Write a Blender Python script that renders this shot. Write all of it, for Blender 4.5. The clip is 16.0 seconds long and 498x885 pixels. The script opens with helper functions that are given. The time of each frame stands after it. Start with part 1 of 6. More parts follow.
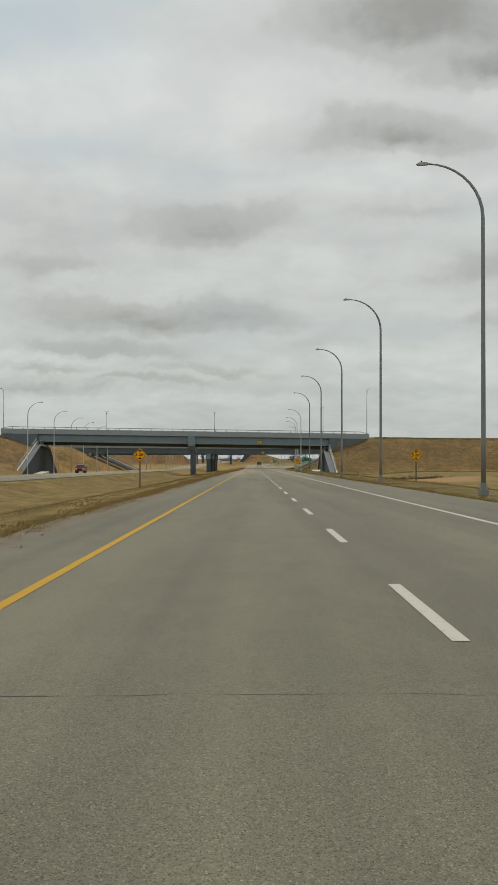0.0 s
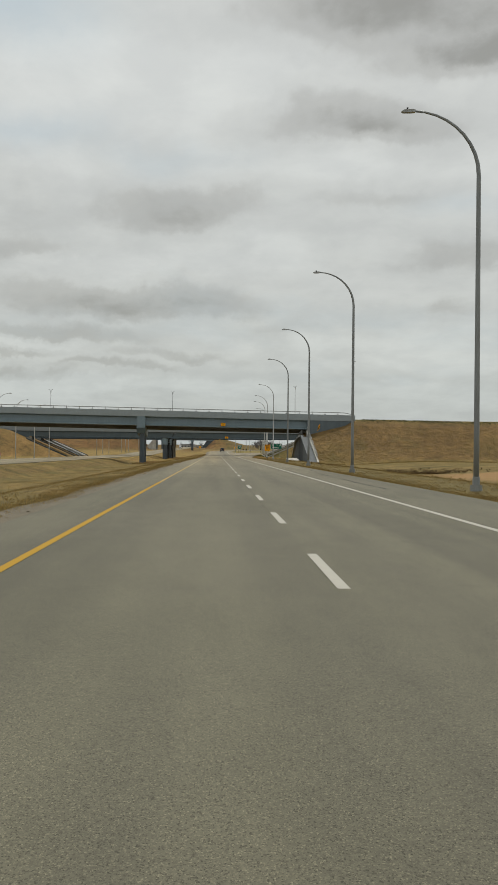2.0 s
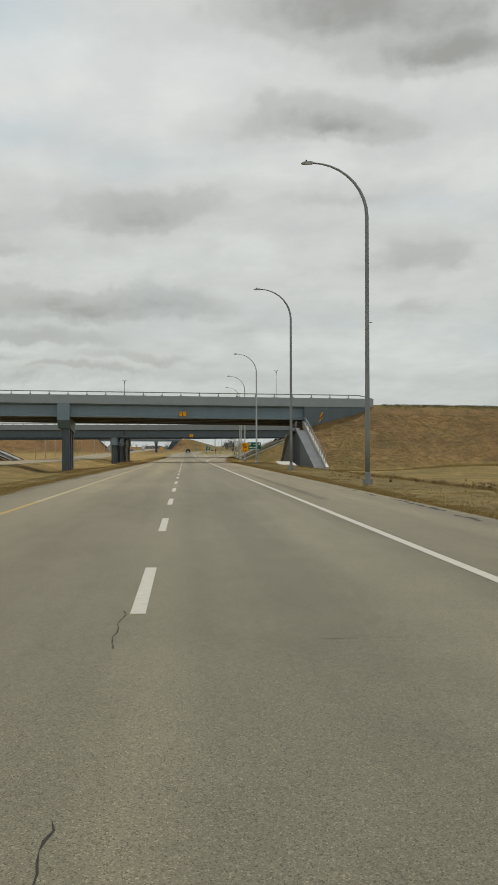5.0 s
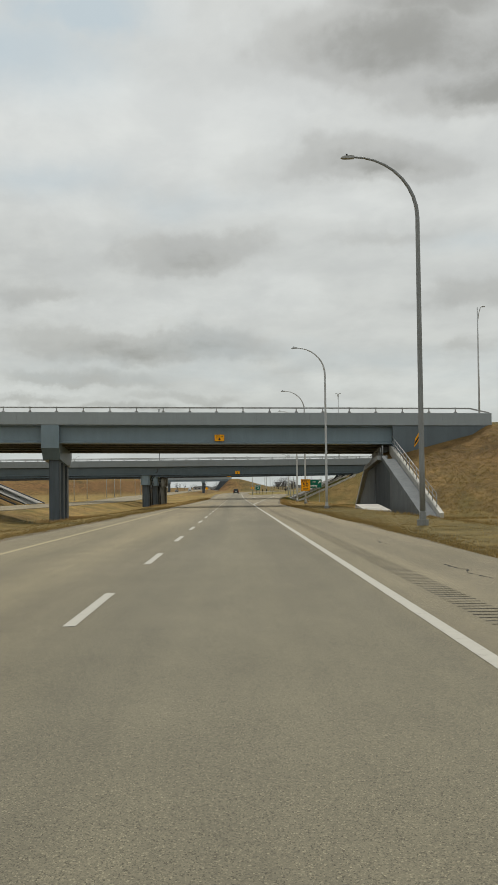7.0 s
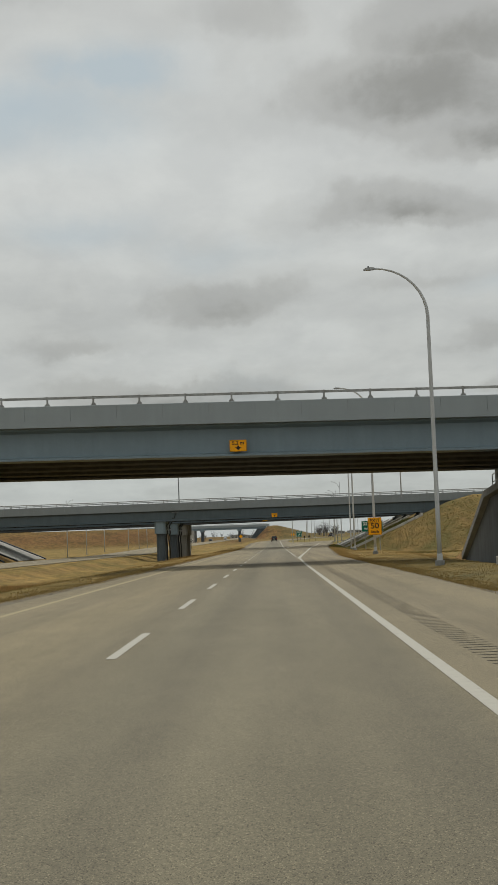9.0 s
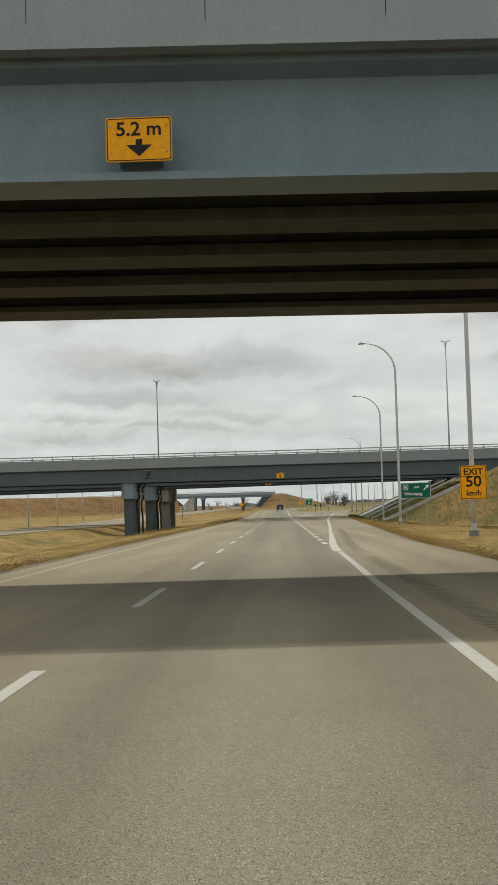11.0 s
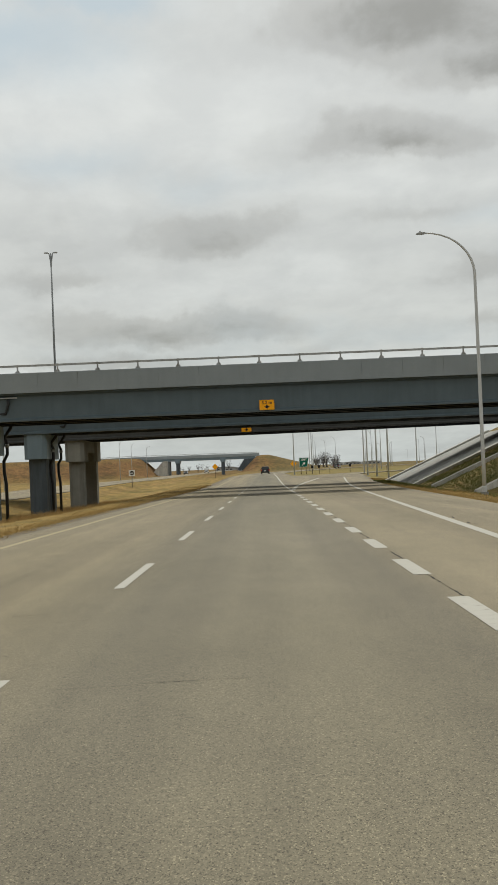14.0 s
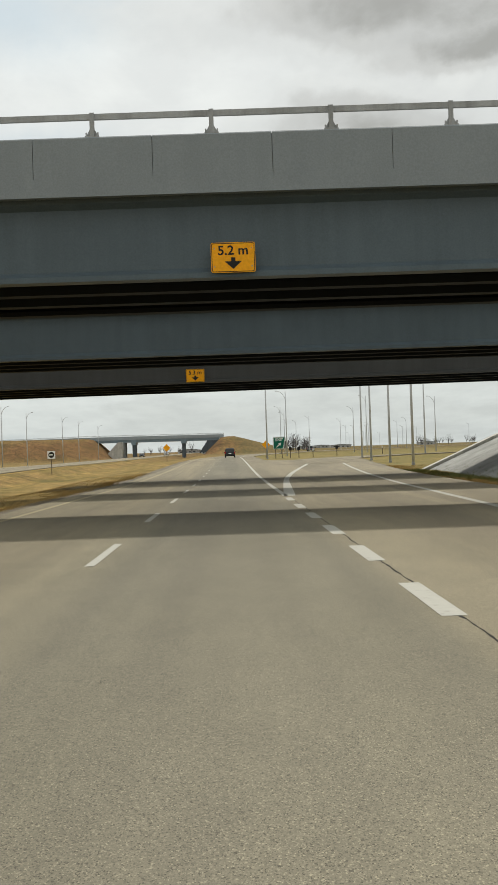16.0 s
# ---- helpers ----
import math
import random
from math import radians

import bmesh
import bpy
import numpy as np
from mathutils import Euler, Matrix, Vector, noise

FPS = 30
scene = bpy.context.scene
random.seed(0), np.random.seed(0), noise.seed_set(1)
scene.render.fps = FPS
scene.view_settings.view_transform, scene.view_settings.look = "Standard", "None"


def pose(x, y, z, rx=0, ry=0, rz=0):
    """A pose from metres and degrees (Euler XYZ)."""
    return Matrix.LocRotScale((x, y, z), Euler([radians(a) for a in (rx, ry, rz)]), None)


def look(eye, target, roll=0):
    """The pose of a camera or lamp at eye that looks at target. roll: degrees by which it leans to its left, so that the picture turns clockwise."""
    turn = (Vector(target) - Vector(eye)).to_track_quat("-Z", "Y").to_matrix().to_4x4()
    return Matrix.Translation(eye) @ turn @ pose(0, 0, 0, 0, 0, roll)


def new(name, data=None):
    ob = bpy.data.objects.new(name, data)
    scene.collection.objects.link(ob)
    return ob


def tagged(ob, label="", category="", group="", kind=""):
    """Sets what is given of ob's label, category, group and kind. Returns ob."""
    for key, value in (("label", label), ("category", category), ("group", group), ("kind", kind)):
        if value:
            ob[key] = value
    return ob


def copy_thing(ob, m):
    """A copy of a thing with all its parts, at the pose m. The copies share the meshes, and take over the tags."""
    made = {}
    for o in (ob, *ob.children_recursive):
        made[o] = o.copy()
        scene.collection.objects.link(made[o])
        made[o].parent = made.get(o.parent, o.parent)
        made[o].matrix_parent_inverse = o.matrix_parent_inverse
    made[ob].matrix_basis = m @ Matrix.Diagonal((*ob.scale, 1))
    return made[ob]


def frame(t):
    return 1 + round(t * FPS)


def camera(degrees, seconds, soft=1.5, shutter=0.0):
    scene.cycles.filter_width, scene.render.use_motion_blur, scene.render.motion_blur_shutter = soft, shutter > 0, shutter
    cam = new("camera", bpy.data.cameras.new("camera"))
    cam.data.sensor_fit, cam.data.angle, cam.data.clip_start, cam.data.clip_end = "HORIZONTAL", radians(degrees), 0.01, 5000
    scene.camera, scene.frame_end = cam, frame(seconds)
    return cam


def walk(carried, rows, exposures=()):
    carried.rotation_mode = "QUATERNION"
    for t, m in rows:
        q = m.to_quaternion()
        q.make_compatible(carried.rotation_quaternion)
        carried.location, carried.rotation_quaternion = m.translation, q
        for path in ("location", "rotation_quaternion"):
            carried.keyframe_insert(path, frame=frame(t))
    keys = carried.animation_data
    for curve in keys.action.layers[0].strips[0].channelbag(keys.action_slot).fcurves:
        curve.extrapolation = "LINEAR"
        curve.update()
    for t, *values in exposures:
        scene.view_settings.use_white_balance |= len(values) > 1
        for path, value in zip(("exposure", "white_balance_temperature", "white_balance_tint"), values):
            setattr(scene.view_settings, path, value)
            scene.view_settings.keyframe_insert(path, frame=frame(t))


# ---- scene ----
cam = camera(21.71, 16.0, soft=1.15)
PATH = [
    (0.0, pose(-1.473, -0.000, 1.244, 91.003, -0.044, 0.182)),
    (0.5, pose(-1.448, 13.877, 1.261, 91.191, -0.063, -0.106)),
    (1.0, pose(-1.443, 27.757, 1.302, 91.038, -0.345, -0.377)),
    (1.5, pose(-1.387, 41.643, 1.327, 91.041, -0.097, -0.653)),
    (2.0, pose(-1.285, 55.536, 1.355, 90.403, -0.548, -1.452)),
    (2.5, pose(-1.142, 69.437, 1.345, 90.312, -0.799, -1.579)),
    (3.0, pose(-0.956, 83.337, 1.411, 90.102, -0.763, -1.951)),
    (3.5, pose(-0.725, 97.222, 1.381, 90.004, -0.650, -2.337)),
    (6.0, pose(1.182, 166.595, 1.324, 90.699, 0.685, -2.614)),
    (6.5, pose(1.483, 180.505, 1.297, 90.541, 0.739, -1.804)),
    (7.0, pose(1.705, 194.448, 1.323, 92.241, 0.733, -0.579)),
    (7.5, pose(1.831, 208.388, 1.340, 94.453, -0.321, 0.074)),
    (8.0, pose(1.911, 222.331, 1.375, 94.784, 2.705, 0.869)),
    (10.5, pose(2.132, 292.089, 1.284, 93.316, 1.407, 1.673)),
    (11.0, pose(2.090, 306.060, 1.297, 93.037, 1.724, 1.422)),
    (11.5, pose(2.046, 319.997, 1.351, 92.491, 1.138, 1.341)),
    (12.0, pose(2.012, 333.935, 1.386, 91.938, 1.258, 1.112)),
    (12.5, pose(1.992, 347.881, 1.345, 91.408, 2.425, 0.838)),
    (13.0, pose(1.928, 361.821, 1.324, 91.307, 2.209, 0.710)),
    (13.5, pose(1.845, 375.764, 1.299, 91.296, 2.256, 0.630)),
    (14.0, pose(1.829, 389.750, 1.309, 91.419, 2.391, 0.738)),
    (14.5, pose(1.784, 403.790, 1.300, 91.271, 1.164, 0.238)),
    (15.0, pose(1.805, 417.886, 1.345, 91.219, 1.591, -0.129)),
    (15.5, pose(1.853, 432.032, 1.400, 90.723, 0.372, -0.687)),
    (16.0, pose(1.897, 446.227, 1.370, 90.615, 1.916, -0.805)),
]
EXPOSURES = [(0.0, -0.12), (3.5, -0.1), (6.5, -0.02), (7.2, -0.1), (8.0, -0.28), (10.5, -0.05), (11.0, 0.11), (11.6, 0.24), (12.0, 0.1), (12.6, -0.06), (14.5, 0.0), (15.4, 0.1), (16.0, 0.2)]
walk(cam, PATH, EXPOSURES)

# ---- sky and sun ----
SUN_EL, SUN_AZ = 56.0, 10.0      # degrees above the horizon; degrees right of straight ahead
world = bpy.data.worlds.new("overcast_sky")
scene.world = world
world.use_nodes = True
wt = world.node_tree
wt.nodes.clear()


def wn(kind, **kw):
    n = wt.nodes.new(kind)
    for k, v in kw.items():
        if k == "op":
            n.operation = v
        else:
            n.inputs[k].default_value = v
    return n


def wl(a, b):
    wt.links.new(a, b)


w_out, w_bg = wn("ShaderNodeOutputWorld"), wn("ShaderNodeBackground")
wl(w_bg.outputs[0], w_out.inputs[0])
sky = wn("ShaderNodeTexSky")
sky.sky_type, sky.sun_disc = "NISHITA", False
sky.sun_elevation, sky.sun_rotation = radians(SUN_EL), radians(SUN_AZ)
clear = wn("ShaderNodeMix")
clear.data_type = "RGBA"
clear.inputs[0].default_value = 1.0
clear.blend_type = "MULTIPLY"
wl(sky.outputs[0], clear.inputs[6])
clear.inputs[7].default_value = (0.11, 0.11, 0.11, 1)
tc = wn("ShaderNodeTexCoord")
sep = wn("ShaderNodeSeparateXYZ")
wl(tc.outputs["Generated"], sep.inputs[0])
zz = wn("ShaderNodeMath", op="MAXIMUM")
wl(sep.outputs[2], zz.inputs[0])
zz.inputs[1].default_value = 0.0
zb = wn("ShaderNodeMath", op="ADD")
wl(zz.outputs[0], zb.inputs[0])
zb.inputs[1].default_value = 0.15
ux, uy = wn("ShaderNodeMath", op="DIVIDE"), wn("ShaderNodeMath", op="DIVIDE")
for n, o in ((ux, 0), (uy, 1)):
    wl(sep.outputs[o], n.inputs[0])
    wl(zb.outputs[0], n.inputs[1])
uv = wn("ShaderNodeCombineXYZ")
wl(ux.outputs[0], uv.inputs[0])
wl(uy.outputs[0], uv.inputs[1])


def cloud_noise(scale, detail, rough, off, dist=0.0):
    mp = wn("ShaderNodeMapping")
    mp.inputs["Location"].default_value = off
    mp.inputs["Scale"].default_value = (scale, scale * 0.62, 1)
    wl(uv.outputs[0], mp.inputs[0])
    n = wn("ShaderNodeTexNoise", Scale=1.0, Detail=detail, Roughness=rough, Distortion=dist)
    wl(mp.outputs[0], n.inputs["Vector"])
    return n.outputs[0]


def ramp(src, stops):
    r = wn("ShaderNodeValToRGB")
    els = r.color_ramp.elements
    while len(els) < len(stops):
        els.new(0.5)
    for e, (p, c) in zip(els, stops):
        e.position, e.color = p, (*c, 1)
    r.color_ramp.interpolation = "EASE"
    wl(src, r.inputs[0])
    return r.outputs[0]


fine_n = cloud_noise(5.5, 7, 0.6, (7.3, 0.2, 2.0), 0.2)
big = cloud_noise(1.75, 8, 0.55, (3.1, 1.7, 0.4), 0.3)
# banks of heavier cloud ahead: (sideways, height, half width, upward reach, downward reach, weight), per unit ahead
BANKS = [(0.15, 0.342, 0.16, 0.05, 0.034, 1.2), (0.215, 0.312, 0.09, 0.036, 0.020, 1.25), (0.11, 0.256, 0.088, 0.024, 0.013, 1.0), (0.005, 0.415, 0.08, 0.03, 0.022, 0.5),
         (-0.035, 0.182, 0.075, 0.024, 0.014, 0.85), (-0.065, 0.111, 0.10, 0.019, 0.010, 0.95), (-0.125, 0.086, 0.065, 0.011, 0.006, 0.75), (0.172, 0.146, 0.045, 0.015, 0.010, 0.62),
         (-0.16, 0.155, 0.04, 0.010, 0.007, 0.45), (-0.15, 0.058, 0.06, 0.006, 0.004, 0.5), (0.06, 0.094, 0.05, 0.007, 0.005, 0.35), (-0.20, 0.445, 0.05, 0.03, 0.02, 0.5), (0.02, 0.50, 0.2, 0.05, 0.04, 0.5),
         (-0.09, 0.064, 0.05, 0.004, 0.003, 0.55), (-0.17, 0.072, 0.035, 0.004, 0.003, 0.55), (-0.03, 0.075, 0.05, 0.005, 0.003, 0.4), (0.13, 0.20, 0.06, 0.010, 0.008, 0.4), (0.16, 0.105, 0.05, 0.008, 0.005, 0.4), (0.18, 0.385, 0.12, 0.05, 0.035, 1.0), (0.20, 0.44, 0.12, 0.05, 0.04, 0.95), (0.14, 0.275, 0.16, 0.02, 0.02, 0.35), (0.12, 0.06, 0.08, 0.006, 0.004, 0.3)]


def wmath(op, a, b=0.0):
    n = wn("ShaderNodeMath", op=op)
    for k, v in ((0, a), (1, b)):
        if hasattr(v, "is_linked"):
            wl(v, n.inputs[k])
        else:
            n.inputs[k].default_value = v
    return n.outputs[0]


ahead = wmath("MAXIMUM", sep.outputs[1], 0.02)
warp = wn("ShaderNodeTexNoise", Scale=14.0, Detail=7.0, Roughness=0.6)
wl(tc.outputs["Generated"], warp.inputs["Vector"])
wsep = wn("ShaderNodeSeparateColor")
wl(warp.outputs[1], wsep.inputs[0])
su = wmath("ADD", wmath("DIVIDE", sep.outputs[0], ahead), wmath("MULTIPLY", wmath("SUBTRACT", wsep.outputs[0], 0.5), 0.11))
sv = wmath("ADD", wmath("DIVIDE", sep.outputs[2], ahead), wmath("MULTIPLY", wmath("SUBTRACT", wsep.outputs[1], 0.5), 0.052))
heavy = None
for u0, v0, a, b, c, wgt in BANKS:
    du = wmath("DIVIDE", wmath("SUBTRACT", su, u0), a)
    rise = wmath("SUBTRACT", sv, v0)
    dv = wmath("MAXIMUM", wmath("DIVIDE", rise, b), wmath("DIVIDE", rise, -c))
    q = wmath("ADD", wmath("MULTIPLY", du, du), wmath("MULTIPLY", dv, dv))
    e = wmath("MULTIPLY", wmath("EXPONENT", wmath("MULTIPLY", q, -0.9)), wgt)
    heavy = e if heavy is None else wmath("MAXIMUM", heavy, e)
dens = wmath("ADD", wmath("ADD", wmath("MULTIPLY", big, 0.52), 0.05), wmath("MULTIPLY", heavy, wmath("ADD", wmath("MULTIPLY", fine_n, 0.40), 0.10)))
# brighter breaks between the banks: (sideways, height, half width, half height, weight)
for u0, v0, a, b, wgt in [(-0.10, 0.292, 0.09, 0.026, 0.13), (-0.04, 0.372, 0.035, 0.04, 0.14), (0.03, 0.29, 0.05, 0.04, 0.08), (0.05, 0.215, 0.16, 0.014, 0.06), (-0.10, 0.14, 0.08, 0.010, 0.07), (0.06, 0.42, 0.04, 0.03, 0.07), (-0.12, 0.048, 0.08, 0.007, 0.12), (-0.15, 0.079, 0.05, 0.004, 0.10), (-0.01, 0.052, 0.07, 0.006, 0.10)]:
    bu, bv = wmath("DIVIDE", wmath("SUBTRACT", su, u0), a), wmath("DIVIDE", wmath("SUBTRACT", sv, v0), b)
    lit = wmath("EXPONENT", wmath("MULTIPLY", wmath("ADD", wmath("MULTIPLY", bu, bu), wmath("MULTIPLY", bv, bv)), -1.0))
    dens = wmath("SUBTRACT", dens, wmath("MULTIPLY", lit, wgt))
cloud_col = ramp(dens, [(0.24, (0.72, 0.735, 0.71)), (0.36, (0.655, 0.667, 0.642)), (0.50, (0.53, 0.534, 0.508)), (0.70, (0.335, 0.333, 0.305))])
fine = fine_n
fine_col = ramp(fine, [(0.3, (0.925, 0.927, 0.93)), (0.7, (1.035, 1.035, 1.03))])
cl = wn("ShaderNodeMix")
cl.data_type, cl.blend_type = "RGBA", "MULTIPLY"
cl.inputs[0].default_value = 1.0
wl(cloud_col, cl.inputs[6])
wl(fine_col, cl.inputs[7])
# thin places where pale blue shows: (sideways, height, half width, half height, weight)
gap = wmath("MULTIPLY", wmath("SUBTRACT", cloud_noise(0.9, 5, 0.55, (0.2, 5.1, 9.0), 0.2), 0.56), 2.6)
for u0, v0, a, b, wgt in [(-0.120, 0.374, 0.055, 0.020, 1.1), (-0.175, 0.342, 0.07, 0.030, 0.85), (-0.14, 0.245, 0.05, 0.018, 0.5), (-0.045, 0.228, 0.06, 0.014, 0.35), (0.19, 0.19, 0.04, 0.01, 0.3)]:
    gu, gv = wmath("DIVIDE", wmath("SUBTRACT", su, u0), a), wmath("DIVIDE", wmath("SUBTRACT", sv, v0), b)
    gap = wmath("MAXIMUM", gap, wmath("MULTIPLY", wmath("EXPONENT", wmath("MULTIPLY", wmath("ADD", wmath("MULTIPLY", gu, gu), wmath("MULTIPLY", gv, gv)), -1.0)), wgt))
gap = wmath("MINIMUM", gap, 0.85)
skymix = wn("ShaderNodeMix")
skymix.data_type = "RGBA"
wl(gap, skymix.inputs[0])
wl(cl.outputs[2], skymix.inputs[6])
skymix.inputs[7].default_value = (0.515, 0.60, 0.645, 1)
thin = wn("ShaderNodeMix")
thin.data_type = "RGBA"
thin.inputs[0].default_value = 0.05
wl(skymix.outputs[2], thin.inputs[6])
wl(clear.outputs[2], thin.inputs[7])
skymix = thin
# a cooler, duller band of sky towards the horizon
low = ramp(wmath("DIVIDE", sep.outputs[2], ahead), [(0.0, (0.77, 0.81, 0.825)), (0.045, (0.84, 0.87, 0.875)), (0.075, (0.91, 0.925, 0.92)), (0.14, (0.95, 0.955, 0.95)), (0.32, (1.04, 1.04, 1.035))])
hz = wn("ShaderNodeMix")
hz.data_type, hz.blend_type = "RGBA", "MULTIPLY"
hz.inputs[0].default_value = 1.0
wl(skymix.outputs[2], hz.inputs[6])
wl(low, hz.inputs[7])
wl(hz.outputs[2], w_bg.inputs[0])
w_bg.inputs[1].default_value = 1.0

sun_data = bpy.data.lights.new("sun", "SUN")
sun_data.energy, sun_data.angle, sun_data.color = 2.4, radians(1.2), (1.0, 0.95, 0.86)
sun = new("sun", sun_data)
_a, _e = radians(SUN_AZ), radians(SUN_EL)
sun.matrix_world = look(Vector((math.sin(_a) * math.cos(_e), math.cos(_a) * math.cos(_e), math.sin(_e))) * 300, (0, 0, 0))

# ---- materials ----
MATS = {}


def material(name, build):
    m = bpy.data.materials.new(name)
    m.use_nodes = True
    build(m.node_tree, m.node_tree.nodes["Principled BSDF"])
    MATS[name] = m
    return m


def nod(t, kind, **kw):
    n = t.nodes.new(kind)
    for k, v in kw.items():
        n.inputs[k].default_value = v
    return n


def pos(t, sx=1.0, sy=1.0, sz=1.0):
    g = t.nodes.new("ShaderNodeNewGeometry")
    mp = t.nodes.new("ShaderNodeMapping")
    mp.inputs["Scale"].default_value = (sx, sy, sz)
    t.links.new(g.outputs["Position"], mp.inputs[0])
    return mp.outputs[0]


def noise_at(t, scale, detail=4, rough=0.55, stretch=(1, 1, 1)):
    n = nod(t, "ShaderNodeTexNoise", Scale=scale, Detail=detail, Roughness=rough)
    t.links.new(pos(t, *stretch), n.inputs["Vector"])
    return n.outputs[0]


def cramp(t, src, stops):
    r = t.nodes.new("ShaderNodeValToRGB")
    els = r.color_ramp.elements
    while len(els) < len(stops):
        els.new(0.5)
    for e, (p, c) in zip(els, stops):
        e.position, e.color = p, (*c, 1) if len(c) == 3 else c
    t.links.new(src, r.inputs[0])
    return r.outputs[0]


def mixc(t, a, b, fac, mode="MIX"):
    m = t.nodes.new("ShaderNodeMix")
    m.data_type, m.blend_type = "RGBA", mode
    for i, v in ((0, fac), (6, a), (7, b)):
        if hasattr(v, "is_linked"):
            t.links.new(v, m.inputs[i])
        elif i == 0:
            m.inputs[0].default_value = v
        else:
            m.inputs[i].default_value = (*v, 1)
    return m.outputs[2]


def bump(t, b, src, strength, dist):
    n = nod(t, "ShaderNodeBump", Strength=strength, Distance=dist)
    t.links.new(src, n.inputs["Height"])
    t.links.new(n.outputs[0], b.inputs["Normal"])


def weathered(c, amount=0.25, rough=0.6, metal=0.0, streak=0.75, grain=25.0, spec=0.3):
    """A painted or cast surface: base colour with broad stains, run-off streaks and fine grain."""
    lo = tuple(v * (1 - amount) for v in c)
    hi = tuple(min(1, v * (1 + amount * 0.6)) for v in c)

    def build(t, b):
        broad = noise_at(t, 0.55, 6, 0.6)
        col = cramp(t, broad, [(0.3, lo), (0.7, hi)])
        if streak:
            s = noise_at(t, 1.0, 5, 0.6, (2.6, 2.6, 0.22))
            col = mixc(t, col, cramp(t, s, [(0.35, (0.72, 0.72, 0.70)), (0.6, (1.04, 1.04, 1.04))]), float(streak), "MULTIPLY")
        g = noise_at(t, grain, 3, 0.6)
        col = mixc(t, col, cramp(t, g, [(0.3, (0.86, 0.86, 0.86)), (0.7, (1.1, 1.1, 1.1))]), 0.8, "MULTIPLY")
        t.links.new(col, b.inputs["Base Color"])
        b.inputs["Roughness"].default_value, b.inputs["Metallic"].default_value = rough, metal
        b.inputs["Specular IOR Level"].default_value = spec
        bump(t, b, g, 0.15, 0.01)
    return build


def asphalt(t, b):
    vor = nod(t, "ShaderNodeTexVoronoi", Scale=178.0)
    t.links.new(pos(t, 1.0, 0.5, 1.0), vor.inputs["Vector"])
    sc = t.nodes.new("ShaderNodeSeparateColor")
    t.links.new(vor.outputs["Color"], sc.inputs[0])
    g2 = noise_at(t, 28.0, 4, 0.7)
    broad = noise_at(t, 0.22, 6, 0.62, (1, 0.22, 1))
    track = noise_at(t, 1.0, 3, 0.55, (0.75, 0.01, 1))
    blot = noise_at(t, 1.6, 5, 0.65, (1, 0.35, 1))
    col = cramp(t, broad, [(0.32, (0.136, 0.128, 0.097)), (0.68, (0.174, 0.163, 0.127))])
    col = mixc(t, col, cramp(t, track, [(0.38, (0.86, 0.86, 0.87)), (0.62, (1.12, 1.12, 1.10))]), 1.0, "MULTIPLY")
    col = mixc(t, col, cramp(t, blot, [(0.36, (0.94, 0.94, 0.94)), (0.64, (1.05, 1.05, 1.04))]), 1.0, "MULTIPLY")
    col = mixc(t, col, cramp(t, sc.outputs[0], [(0.0, (0.42, 0.42, 0.42)), (0.18, (0.84, 0.84, 0.84)), (0.80, (1.08, 1.08, 1.07)), (0.93, (1.30, 1.29, 1.26)), (1.0, (1.75, 1.73, 1.67))]), 1.0, "MULTIPLY")
    col = mixc(t, col, cramp(t, g2, [(0.3, (0.91, 0.91, 0.91)), (0.7, (1.09, 1.09, 1.09))]), 1.0, "MULTIPLY")
    # base tone shifts along the road, darkest at the start
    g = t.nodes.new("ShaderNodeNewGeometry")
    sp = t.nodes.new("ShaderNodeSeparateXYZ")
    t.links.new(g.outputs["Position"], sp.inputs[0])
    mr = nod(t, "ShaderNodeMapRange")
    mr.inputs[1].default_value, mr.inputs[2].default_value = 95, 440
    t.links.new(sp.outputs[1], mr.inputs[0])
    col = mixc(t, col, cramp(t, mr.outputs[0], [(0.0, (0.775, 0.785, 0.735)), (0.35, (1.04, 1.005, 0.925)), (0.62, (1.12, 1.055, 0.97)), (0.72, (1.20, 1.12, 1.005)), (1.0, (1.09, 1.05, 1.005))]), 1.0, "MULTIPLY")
    # the passing lane and the shoulder are paler than the travelled lane
    worn = nod(t, "ShaderNodeMapRange")
    worn.inputs[1].default_value, worn.inputs[2].default_value = 110, 240
    t.links.new(sp.outputs[1], worn.inputs[0])
    lanes = nod(t, "ShaderNodeMapRange")
    lanes.inputs[1].default_value, lanes.inputs[2].default_value = -6.0, 8.0
    t.links.new(sp.outputs[0], lanes.inputs[0])
    col = mixc(t, col, cramp(t, lanes.outputs[0], [(0.0, (1.25, 1.19, 1.08)), (0.34, (1.23, 1.18, 1.08)), (0.47, (0.97, 0.98, 0.98)), (0.67, (0.98, 0.985, 0.98)), (0.70, (1.17, 1.13, 1.06)), (0.86, (1.22, 1.165, 1.08))]), worn.outputs[0], "MULTIPLY")
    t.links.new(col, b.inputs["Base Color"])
    b.inputs["Roughness"].default_value = 0.85
    b.inputs["Specular IOR Level"].default_value = 0.2
    bump(t, b, sc.outputs[0], 0.12, 0.004)


